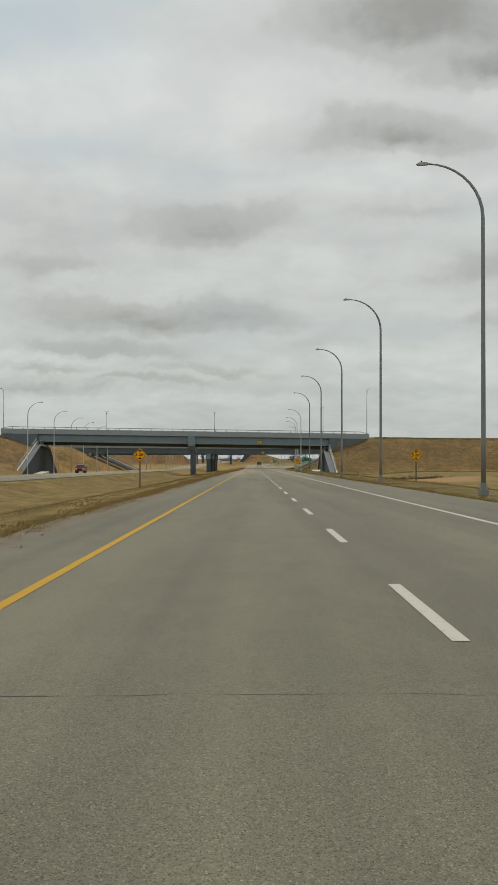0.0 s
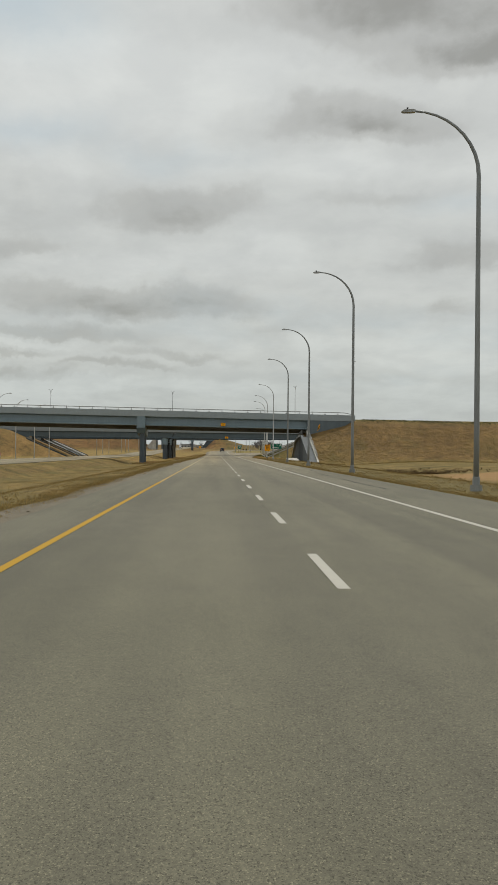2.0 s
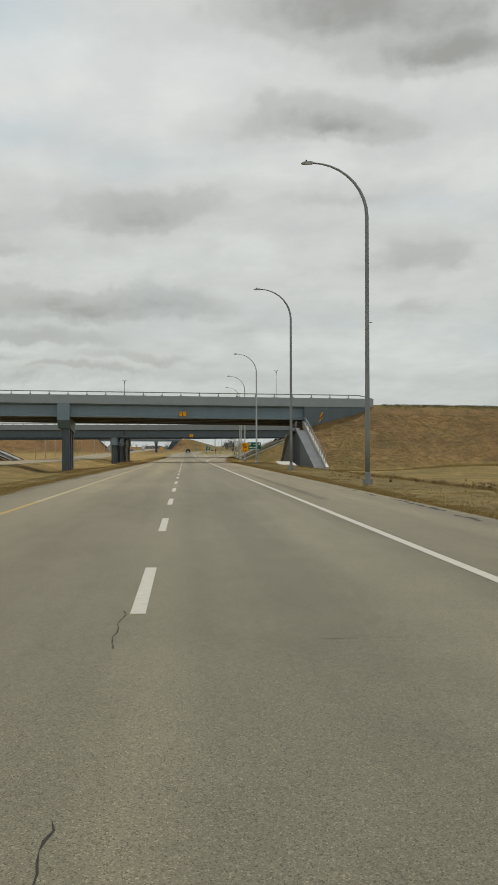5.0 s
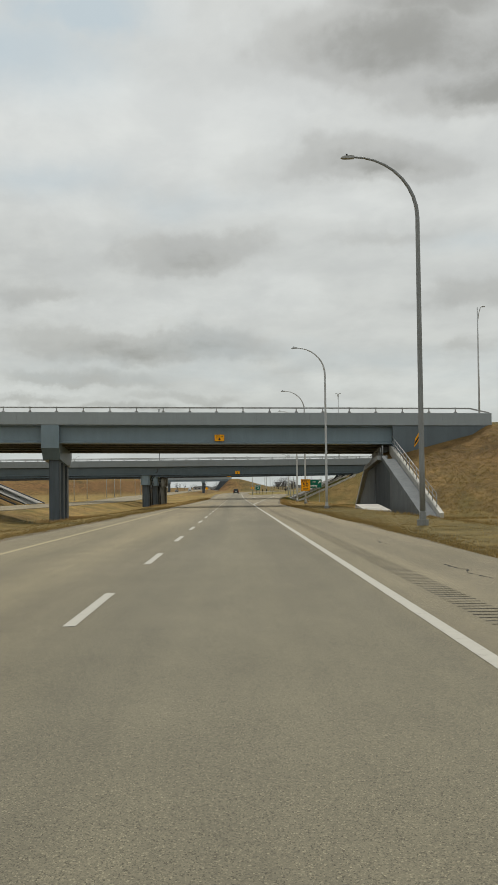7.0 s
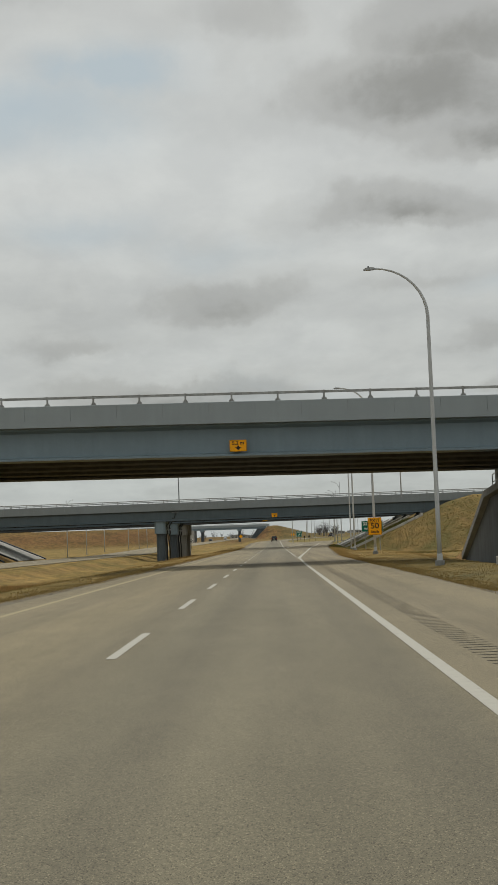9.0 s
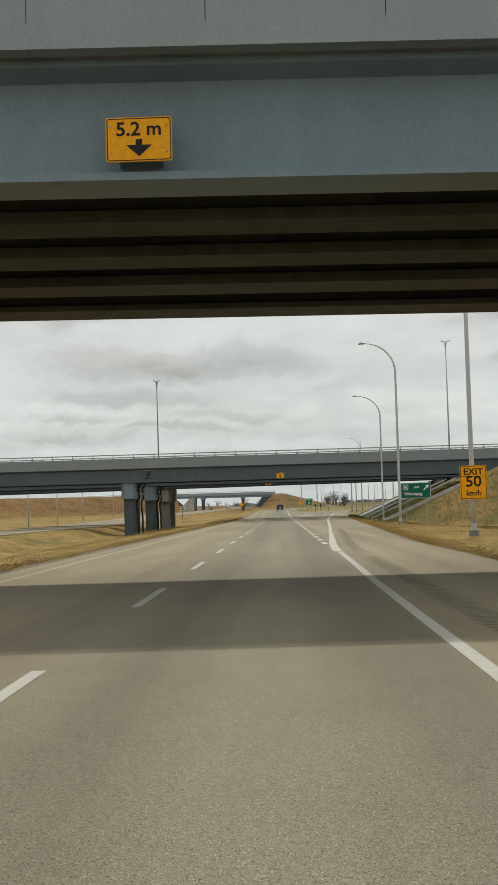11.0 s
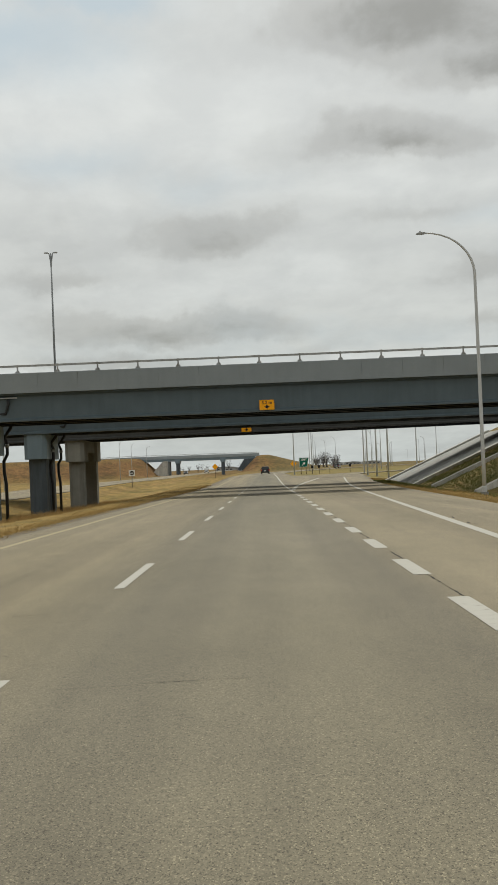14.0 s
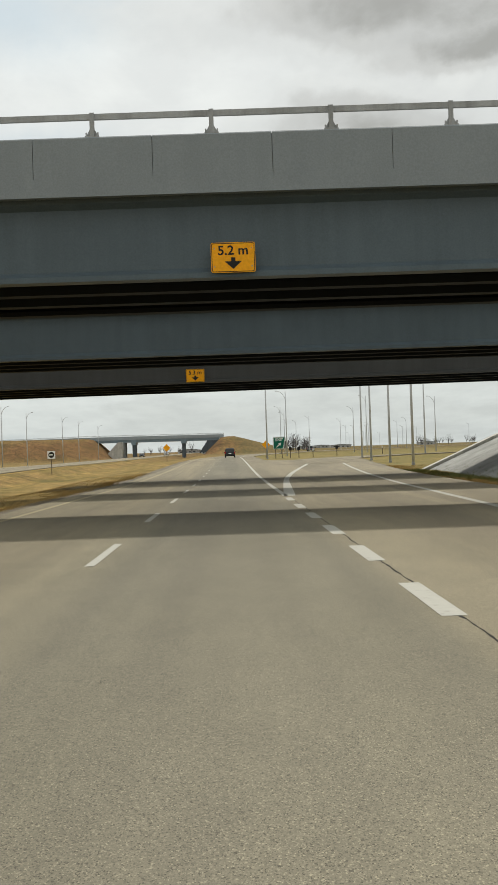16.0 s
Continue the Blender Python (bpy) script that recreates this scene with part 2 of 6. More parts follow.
def turf(t, b):
    broad = noise_at(t, 0.09, 7, 0.68)
    mid = noise_at(t, 0.7, 7, 0.7, (1, 0.6, 1))
    fine_ = noise_at(t, 11.0, 4, 0.72)
    flat = cramp(t, broad, [(0.30, (0.100, 0.090, 0.036)), (0.44, (0.190, 0.143, 0.054)), (0.60, (0.245, 0.177, 0.074)), (0.74, (0.155, 0.118, 0.052))])
    steep = cramp(t, broad, [(0.30, (0.105, 0.076, 0.036)), (0.45, (0.190, 0.124, 0.056)), (0.58, (0.230, 0.154, 0.070)), (0.72, (0.118, 0.084, 0.041))])
    strand = noise_at(t, 4.0, 5, 0.7, (1, 1, 0.22))
    steep = mixc(t, steep, cramp(t, strand, [(0.34, (0.55, 0.53, 0.50)), (0.52, (1.0, 1.0, 1.0)), (0.68, (1.35, 1.30, 1.2))]), 0.85, "MULTIPLY")
    mown = noise_at(t, 0.9, 4, 0.6, (1, 0.12, 1))
    flat = mixc(t, flat, cramp(t, mown, [(0.34, (0.72, 0.76, 0.74)), (0.66, (1.14, 1.12, 1.06))]), 0.9, "MULTIPLY")
    g = t.nodes.new("ShaderNodeNewGeometry")
    sp = t.nodes.new("ShaderNodeSeparateXYZ")
    t.links.new(g.outputs["Normal"], sp.inputs[0])
    mr = nod(t, "ShaderNodeMapRange")
    mr.inputs[1].default_value, mr.inputs[2].default_value = 0.985, 0.945
    t.links.new(sp.outputs[2], mr.inputs[0])
    col = mixc(t, flat, steep, mr.outputs[0])
    patch = noise_at(t, 0.16, 5, 0.7, (1, 0.5, 1))
    col = mixc(t, col, (0.085, 0.088, 0.030), cramp(t, patch, [(0.52, (0, 0, 0)), (0.68, (0.5, 0.5, 0.5))]))
    col = mixc(t, col, cramp(t, mid, [(0.28, (0.44, 0.44, 0.41)), (0.5, (0.86, 0.86, 0.86)), (0.72, (1.22, 1.17, 1.08))]), 1.0, "MULTIPLY")
    col = mixc(t, col, cramp(t, fine_, [(0.3, (0.52, 0.52, 0.50)), (0.7, (1.45, 1.42, 1.32))]), 1.0, "MULTIPLY")
    gp = t.nodes.new("ShaderNodeSeparateXYZ")
    t.links.new(g.outputs["Position"], gp.inputs[0])
    # greener, coarser growth in the damp strip beside the outer shoulder
    strip_x = nod(t, "ShaderNodeMapRange")
    strip_x.inputs[1].default_value, strip_x.inputs[2].default_value = 5.0, 21.0
    t.links.new(gp.outputs[0], strip_x.inputs[0])
    strip_y = nod(t, "ShaderNodeMapRange")
    strip_y.inputs[1].default_value, strip_y.inputs[2].default_value = 340, 300
    t.links.new(gp.outputs[1], strip_y.inputs[0])
    damp = cramp(t, strip_x.outputs[0], [(0.0, (0, 0, 0)), (0.14, (0.75, 0.75, 0.75)), (0.42, (0.7, 0.7, 0.7)), (0.72, (0, 0, 0))])
    damp = mixc(t, damp, strip_y.outputs[0], 1.0, "MULTIPLY")
    damp = mixc(t, damp, cramp(t, patch, [(0.36, (0.35, 0.35, 0.35)), (0.56, (1, 1, 1))]), 1.0, "MULTIPLY")
    col = mixc(t, col, cramp(t, mid, [(0.32, (0.075, 0.066, 0.028)), (0.62, (0.150, 0.122, 0.050))]), damp)
    # dark dead growth in the drained hollow, bare tan spoil beside it
    for cx, cy, rx, ry, tone in ((21.0, 213.0, 6.5, 13.0, (0.060, 0.042, 0.024)), (23.5, 173.0, 8.5, 25.0, (0.30, 0.185, 0.085))):
        sub = t.nodes.new("ShaderNodeMapping")
        sub.vector_type = "POINT"
        sub.inputs["Location"].default_value = (-cx / rx, -cy / ry, 0)
        sub.inputs["Scale"].default_value = (1 / rx, 1 / ry, 0)
        t.links.new(g.outputs["Position"], sub.inputs[0])
        ln = t.nodes.new("ShaderNodeVectorMath")
        ln.operation = "LENGTH"
        t.links.new(sub.outputs[0], ln.inputs[0])
        edge = t.nodes.new("ShaderNodeMath")
        edge.operation = "ADD"
        t.links.new(ln.outputs["Value"], edge.inputs[0])
        t.links.new(cramp(t, mid, [(0.3, (-0.0, 0, 0)), (0.7, (0.45, 0.45, 0.45))]), edge.inputs[1])
        col = mixc(t, col, tone, cramp(t, edge.outputs[0], [(0.55, (0.85, 0.85, 0.85)), (1.0, (0, 0, 0))]))
    # paler, warmer turf colour past the first crossing
    gold_tint = nod(t, "ShaderNodeMapRange")
    gold_tint.inputs[1].default_value, gold_tint.inputs[2].default_value = 326, 350
    t.links.new(gp.outputs[1], gold_tint.inputs[0])
    col = mixc(t, col, (1.36, 1.30, 1.22), gold_tint.outputs[0], "MULTIPLY")
    # fresh green growth on the banks of the second crossing
    near = nod(t, "ShaderNodeMapRange")
    near.inputs[1].default_value, near.inputs[2].default_value = 415, 555
    t.links.new(gp.outputs[1], near.inputs[0])
    band = cramp(t, near.outputs[0], [(0.0, (0, 0, 0)), (0.22, (1, 1, 1)), (0.85, (1, 1, 1)), (1.0, (0, 0, 0))])
    fresh = mixc(t, cramp(t, broad, [(0.36, (0.75, 0.75, 0.75)), (0.62, (0.25, 0.25, 0.25))]), band, 1.0, "MULTIPLY")
    fresh = mixc(t, fresh, mr.outputs[0], 1.0, "MULTIPLY")
    side = nod(t, "ShaderNodeMapRange")
    side.inputs[1].default_value, side.inputs[2].default_value = -60, 0
    side.inputs[3].default_value = 0.2
    t.links.new(gp.outputs[0], side.inputs[0])
    fresh = mixc(t, fresh, side.outputs[0], 1.0, "MULTIPLY")
    green = cramp(t, fine_, [(0.3, (0.060, 0.068, 0.022)), (0.7, (0.165, 0.160, 0.055))])
    col = mixc(t, col, green, fresh)
    # mixed green and straw turf between the ramps beyond
    past = nod(t, "ShaderNodeMapRange")
    past.inputs[1].default_value, past.inputs[2].default_value = 535, 560
    t.links.new(gp.outputs[1], past.inputs[0])
    over = nod(t, "ShaderNodeMapRange")
    over.inputs[1].default_value, over.inputs[2].default_value = 2, 8
    t.links.new(gp.outputs[0], over.inputs[0])
    ramps = mixc(t, cramp(t, mid, [(0.3, (0.55, 0.55, 0.55)), (0.7, (0.25, 0.25, 0.25))]), mixc(t, past.outputs[0], over.outputs[0], 1.0, "MULTIPLY"), 1.0, "MULTIPLY")
    col = mixc(t, col, (0.145, 0.150, 0.058), ramps)
    # the ground turns darker towards the far interchange
    far_tone = nod(t, "ShaderNodeMapRange")
    far_tone.inputs[1].default_value, far_tone.inputs[2].default_value = 760, 980
    t.links.new(gp.outputs[1], far_tone.inputs[0])
    col = mixc(t, col, (0.70, 0.645, 0.68), far_tone.outputs[0], "MULTIPLY")
    t.links.new(col, b.inputs["Base Color"])
    b.inputs["Roughness"].default_value = 0.95
    b.inputs["Specular IOR Level"].default_value = 0.1
    bump(t, b, mid, 0.9, 0.3)


def gravel(t, b):
    a = noise_at(t, 30.0, 4, 0.75)
    c = noise_at(t, 0.9, 5, 0.65)
    col = cramp(t, c, [(0.3, (0.100, 0.084, 0.055)), (0.7, (0.150, 0.127, 0.088))])
    col = mixc(t, col, cramp(t, a, [(0.34, (0.45, 0.45, 0.45)), (0.66, (1.6, 1.58, 1.5))]), 1.0, "MULTIPLY")
    t.links.new(col, b.inputs["Base Color"])
    b.inputs["Roughness"].default_value = 0.95
    bump(t, b, a, 0.7, 0.03)


def blades(lo, hi):
    def build(t, b):
        g = t.nodes.new("ShaderNodeNewGeometry")
        t.links.new(cramp(t, g.outputs["Random Per Island"], [(0.0, lo), (0.6, hi), (1.0, tuple(v * 1.25 for v in hi))]), b.inputs["Base Color"])
        b.inputs["Roughness"].default_value = 0.9
        b.inputs["Specular IOR Level"].default_value = 0.1
    return build


def line_paint(c):
    def build(t, b):
        w = noise_at(t, 7.0, 6, 0.7)
        col = cramp(t, w, [(0.28, tuple(v * 0.55 for v in c)), (0.40, tuple(v * 0.92 for v in c)), (0.7, c)])
        t.links.new(col, b.inputs["Base Color"])
        b.inputs["Roughness"].default_value = 0.85
        b.inputs["Specular IOR Level"].default_value = 0.1
    return build


def plain(c, rough=0.6, metal=0.0):
    def build(t, b):
        g = noise_at(t, 12.0, 4, 0.6)
        t.links.new(cramp(t, g, [(0.3, tuple(v * 0.86 for v in c)), (0.7, tuple(min(1, v * 1.08) for v in c))]), b.inputs["Base Color"])
        b.inputs["Roughness"].default_value, b.inputs["Metallic"].default_value = rough, metal
        b.inputs["Specular IOR Level"].default_value = 0.5 if rough < 0.35 else 0.2
    return build


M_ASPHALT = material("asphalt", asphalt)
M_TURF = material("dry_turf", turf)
M_GRAVEL = material("gravel", gravel)
M_STRAW = material("dry_grass_blades", blades((0.150, 0.108, 0.042), (0.31, 0.22, 0.085)))
M_PALEGOLD = material("pale_golden_grass_blades", blades((0.22, 0.152, 0.060), (0.42, 0.292, 0.120)))
M_GREEN = material("green_weed_blades", blades((0.08, 0.09, 0.03), (0.17, 0.18, 0.065)))
M_SCRUB = material("dark_scrub_blades", blades((0.030, 0.036, 0.016), (0.075, 0.080, 0.034)))
M_WORN = material("worn_yellow_paint", line_paint((0.36, 0.315, 0.20)))
M_GIRDER2 = material("dark_blue_grey_girder_paint", weathered((0.090, 0.120, 0.137), 0.10, 0.45, 0.0, 0.3))
M_GIRDER3 = material("dark_brown_grey_girder_paint", weathered((0.062, 0.064, 0.062), 0.15, 0.5, 0.0, 0.4))
M_BARRIER2 = material("mid_grey_barrier_concrete", weathered((0.235, 0.264, 0.278), 0.06, 0.7, 0.0, 0.15))
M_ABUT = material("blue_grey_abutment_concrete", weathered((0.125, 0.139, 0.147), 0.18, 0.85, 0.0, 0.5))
M_ABUTD = material("dark_abutment_concrete", weathered((0.068, 0.079, 0.086), 0.2, 0.85, 0.0, 0.6))
# dark base puts the left abutment's under-deck shade into its colour
M_ABUTL = material("shade_dark_abutment_concrete", weathered((0.055, 0.062, 0.066), 0.2, 0.85, 0.0, 0.5))
M_COPE = material("pale_grey_coping_concrete", weathered((0.34, 0.355, 0.36), 0.14, 0.85, 0.0, 0.4))
# paler copy of the pole steel, with brighter light put into its colour
M_LITPOLE = material("lit_pale_pole_steel", weathered((0.50, 0.52, 0.53), 0.10, 0.55, 0.1, 0.2, 40))
M_GROOVE = material("groove_shade_asphalt", plain((0.080, 0.074, 0.061), 0.95))
M_WHITE = material("white_paint", line_paint((0.43, 0.42, 0.37)))
M_YELLOW = material("yellow_paint", line_paint((0.40, 0.24, 0.025)))
M_YFADE = material("faded_yellow_paint", line_paint((0.385, 0.275, 0.10)))
M_BARRIER = material("grey_barrier_concrete", weathered((0.305, 0.345, 0.364), 0.06, 0.7, 0.0, 0.15))
M_GIRDER = material("blue_grey_girder_paint", weathered((0.198, 0.262, 0.301), 0.08, 0.42, 0.0, 0.2))
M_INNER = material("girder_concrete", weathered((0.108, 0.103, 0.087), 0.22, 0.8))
# near-black base paints in the shade under the decks
M_SHADEG = material("shade_dark_inner_girder", weathered((0.008, 0.012, 0.017), 0.2, 0.7))
# girder paint darkened to hold the shade on the end walls
M_ENDW = material("shaded_end_wall_paint", weathered((0.128, 0.160, 0.180), 0.10, 0.6, 0.0, 0.3))
M_GOLD = material("golden_grass_blades", blades((0.26, 0.165, 0.062), (0.50, 0.34, 0.15)))
M_PIER = material("blue_grey_pier_paint", weathered((0.095, 0.115, 0.13), 0.15, 0.6))
M_CONC = material("pale_concrete", weathered((0.49, 0.475, 0.43), 0.22, 0.85))
M_PIERC = material("warm_grey_concrete", weathered((0.265, 0.262, 0.232), 0.16, 0.85, 0.0, 0.35))
M_CONCD = material("grey_concrete", weathered((0.26, 0.27, 0.265), 0.22, 0.85))
M_GALV = material("galvanised_steel", weathered((0.36, 0.37, 0.37), 0.15, 0.5, 0.35, True, 40))
M_POLE = material("pole_steel", weathered((0.25, 0.265, 0.27), 0.15, 0.5, 0.2, 0.4, 40))
M_SIGNY = material("sign_yellow", plain((0.95, 0.41, 0.007), 0.45))
M_SIGNG = material("sign_green", plain((0.004, 0.125, 0.085), 0.45))
M_SIGNW = material("sign_white", plain((0.78, 0.79, 0.77), 0.5))
M_BLACK = material("black_print", plain((0.02, 0.02, 0.02), 0.6))
M_WOOD = material("post_wood", weathered((0.16, 0.12, 0.08), 0.3, 0.9))
M_PIPE = material("black_drain_pipe", plain((0.03, 0.032, 0.034), 0.4))
M_TAR = material("tar", plain((0.030, 0.028, 0.024), 0.95))


# ---- mesh helpers ----
def part(name, bm, mat, parent=None, label=""):
    bmesh.ops.recalc_face_normals(bm, faces=bm.faces[:])
    me = bpy.data.meshes.new(name)
    bm.to_mesh(me)
    bm.free()
    me.materials.append(mat)
    ob = new(name, me)
    if parent is not None:
        ob.parent = parent
    if label:
        ob["label"] = label
    return ob


def thing(name, at, label, category, group="", kind=""):
    e = new(name)
    e.empty_display_size = 0.2
    e.matrix_world = Matrix.Translation(at)
    return tagged(e, label, category, group, kind)


def box(bm, x0, x1, y0, y1, z0, z1, bevel=0.0):
    vs = [bm.verts.new((x, y, z)) for z in (z0, z1) for y in (y0, y1) for x in (x0, x1)]
    fs = [bm.faces.new([vs[i] for i in q]) for q in ((0, 2, 3, 1), (4, 5, 7, 6), (0, 1, 5, 4), (2, 6, 7, 3), (0, 4, 6, 2), (1, 3, 7, 5))]
    if bevel:
        es = list({e for f in fs for e in f.edges})
        bmesh.ops.bevel(bm, geom=es, offset=bevel, segments=1, affect="EDGES")
    return bm


def prism(bm, profile, axis, a, b):
    """Extrude a closed profile along an axis from a to b; the profile is given in the two other axes, in order."""
    def p3(u, v, w):
        return {"x": (w, u, v), "y": (u, w, v), "z": (u, v, w)}[axis]
    lo = [bm.verts.new(p3(u, v, a)) for u, v in profile]
    hi = [bm.verts.new(p3(u, v, b)) for u, v in profile]
    n = len(profile)
    bm.faces.new(lo)
    bm.faces.new(hi[::-1])
    for i in range(n):
        bm.faces.new((lo[i], hi[i], hi[(i + 1) % n], lo[(i + 1) % n]))
    return bm


def tube(bm, pts, radii, sides=10, cap=True):
    """A round tube along points, with a radius at each."""
    pts = [Vector(p) for p in pts]
    rings = []
    for i, p in enumerate(pts):
        d = (pts[min(i + 1, len(pts) - 1)] - pts[max(i - 1, 0)]).normalized()
        u = d.cross(Vector((0, 1, 0.003)))
        if u.length < 0.1:
            u = d.cross(Vector((1, 0, 0.003)))
        u.normalize()
        v = d.cross(u)
        r = radii[i] if isinstance(radii, (list, tuple)) else radii
        rings.append([bm.verts.new(p + (u * math.cos(k * math.tau / sides) + v * math.sin(k * math.tau / sides)) * r) for k in range(sides)])
    for a, b in zip(rings, rings[1:]):
        for k in range(sides):
            f = bm.faces.new((a[k], a[(k + 1) % sides], b[(k + 1) % sides], b[k]))
            f.smooth = True
    if cap:
        bm.faces.new(rings[0][::-1])
        bm.faces.new(rings[-1])
    return bm


def B():
    return bmesh.new()


def smooth(a, b, v):
    s = min(1.0, max(0.0, (v - a) / (b - a)))
    return s * s * (3 - 2 * s)


def lerp(pts, v):
    """Piecewise linear through (v, value) pairs."""
    for (a, fa), (b, fb) in zip(pts, pts[1:]):
        if v <= b:
            return fa + (fb - fa) * max(0.0, (v - a) / (b - a))
    return pts[-1][1]


# ---- lie of the land ----
PROFILE = [(-100, 0.0), (530, 0.0), (640, 1.05), (720, 1.35), (1000, 3.0), (4600, 24.0)]


def road_z(y):
    """Height of the carriageway: level, then a gentle rise past the second crossing."""
    return (lerp(PROFILE, y - 22) + 2 * lerp(PROFILE, y) + lerp(PROFILE, y + 22)) / 4


def bend(y):
    """Sideways shift of the through road where it bends right, far ahead."""
    return 0.0 if y < 690 else (y - 690) ** 2 / 1650


def exit_line(y):
    """Outer white line of the exit lane."""
    return sum(lerp(EXIT, y + d) for d in (-4, -2, 0, 2, 4)) / 5


EXIT = [(343, 3.75), (350, 3.82), (357, 4.06), (369, 4.48), (383, 4.93), (394, 5.37), (410, 5.9), (440, 6.9), (476, 8.15), (503, 9.25), (540, 11.1), (570, 12.7), (600, 14.6), (615, 16.0)]


NOSE = 604.0        # where turf parts the exit from the through road


def pave_right(y):
    if y < NOSE:
        return max(lerp([(0, 6.4), (125, 6.0), (200, 6.7), (350, 7.0)], y), exit_line(y) + 2.9)
    return max(6.3 + bend(y), 17.3 - (y - NOSE) * 1.2)


def pave_left(y):
    return lerp([(0, -5.2), (230, -5.2), (315, -4.5), (1500, -4.5)], y) + bend(y)


OPP0, OPP1, OPP_Z = -37.0, -25.0, -0.28      # opposite carriageway


def mound(x, y, x0, x1, y0, y1, top, slope):
    """An embankment with a flat top over a rectangle and even side slopes."""
    dx, dy = max(x0 - x, 0, x - x1), max(y0 - y, 0, y - y1)
    return top - math.hypot(dx, dy) / slope


TOE = 15.7            # foot of the open slopes at the second crossing
RIGHT_TOP = 8.3       # crest of the outer approach embankment


def ground_z(x, y):
    r = road_z(y)
    e = pave_right(y)
    if x > -10:
        d = x - e
        base = -0.12 if d < 0 else -0.12 - 0.75 * smooth(4.5, 12, d) + 0.6 * smooth(16, 30, d)
        base -= 0.42 * smooth(1.5, 4.0, d) * smooth(400, 440, y)
        if y > 545:
            base = -0.12
    else:
        base = -0.12
    if x < -5.2:
        base = -0.12 - 1.25 * smooth(-7, -15.5, x) + 0.97 * smooth(-19, -24, x) - 0.5 * smooth(-40, -47, x)
    base += 0.07 * noise.noise((x * 0.15, y * 0.08, 0)) * (0 if -5.6 < x < e + 0.5 or OPP0 - 1 < x < OPP1 + 1 else 1)
    if 13 < x < 50 and 130 < y < 270:
        # a hollow where the ditch drains, and a low rise of spoil before it
        base += -0.55 * math.exp(-((x - 21) / 5) ** 2 - ((y - 212) / 11) ** 2) + 0.45 * math.exp(-((x - 30) / 8) ** 2 - ((y - 178) / 16) ** 2)
    h = base + r
    if x > 13.0 and y < 700:
        # approach embankment of the first crossing
        if x > 16.2:
            m1 = mound(x if x > 27.5 else 27.5 - (27.5 - x) * 1.9, y, 27.5, 900, 326, 337, RIGHT_TOP - 0.014 * min(60, max(0, x - 30)), 2.7)
            if y > 332:
                m1 = mound(x, y, 27.5, 900, 325.5, 337, RIGHT_TOP, 2.4)
            m1 = max(m1, mound(x, y, 16.2, 27.5, 328, 334 if y > 332 else 337, min(RIGHT_TOP, 5.2 + 0.275 * (x - 16.2)), lerp([(17, 4.3), (30, 3.1)], x) if y < 332 else 2.1))
            h = max(h, m1)
        # second crossing, with its open slopes
        m2 = min(8.0, (x - TOE) / 2.3 - 0.1) - max(0, 471 - y) / 2.6 - max(0, y - 541) / 2.6
        h = max(h, m2)
    if x < -54.2 and y < 700:
        h = max(h, mound(x, y, -900, -66, 326, 339, 9.15, 3.0))
        h = max(h, mound(x, y, -66, -54.2, 328, 334, min(9.15, 5.75 + 0.30 * (-54.2 - x)), 5.0 if y < 332 else 2.1))
    if x < -46 and y < 700:
        h = max(h, min(8.0, (-49.5 - x) / 2.3 - 0.4) - max(0, 471 - y) / 2.6 - max(0, y - 541) / 2.6)
    # far interchange
    if y > 700:
        h = max(h, mound(x if x < -60 else -60 + (x + 60) * 3.0, y, -1200, -60, 1032 + 0.85 * max(-220, x + 60), 1048, 11.6, 3.2))
        h = max(h, mound(x if x > -2 else -2 + (x + 2) * 3.5, y, -2, 4, 1034, 1055, 10.9, 3.6))
    return h


# ---- ground ----
def spaced(stops):
    out = []
    for (a, b, step) in stops:
        n = max(1, round((b - a) / step))
        out += [a + (b - a) * i / n for i in range(n)]
    return out + [stops[-1][1]]


gx = spaced([(-2500, -400, 150), (-400, -90, 15), (-90, -57, 2.5), (-57, -53, 0.4), (-53, -40, 2.2), (-40, -24, 2), (-24, -5.2, 1.2), (-5.2, 6.6, 3), (6.6, 32, 0.8), (32, 80, 4), (80, 400, 20), (400, 2500, 150)])
gy = spaced([(-60, 0, 15), (0, 560, 2.2), (560, 760, 6), (760, 1240, 10), (1240, 4500, 180)])
verts = [(x, y, ground_z(x, y)) for y in gy for x in gx]
nx = len(gx)
faces = [(j * nx + i, j * nx + i + 1, (j + 1) * nx + i + 1, (j + 1) * nx + i) for j in range(len(gy) - 1) for i in range(nx - 1)]
me = bpy.data.meshes.new("ground")
me.from_pydata(verts, [], faces)
for p_ in me.polygons:
    p_.use_smooth = True
me.materials.append(M_TURF)
ground = tagged(new("ground", me), "dry yellow-brown autumn turf on verges, median and embankments", "ground", kind="structure")


# ---- carriageways ----
def strip(name, left, right, ys, thick, mat, lift=0.0):
    """A paved band between two edges given as functions of y, with real thickness."""
    bm = B()
    rows = []
    for y in ys:
        z = road_z(y) + lift
        a, b = left(y), right(y)
        rows.append([bm.verts.new(p) for p in ((a, y, z), (b, y, z), (b, y, z - thick), (a, y, z - thick))])
    for p, q in zip(rows, rows[1:]):
        for k in range(4):
            bm.faces.new((p[k], q[k], q[(k + 1) % 4], p[(k + 1) % 4]))
    bm.faces.new(rows[0])
    bm.faces.new(rows[-1][::-1])
    return part(name, bm, mat)


ys_road = spaced([(-50, 320, 10), (320, 720, 4), (720, 1500, 20)])
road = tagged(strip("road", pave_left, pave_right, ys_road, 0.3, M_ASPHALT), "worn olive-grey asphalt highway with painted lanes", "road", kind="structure")
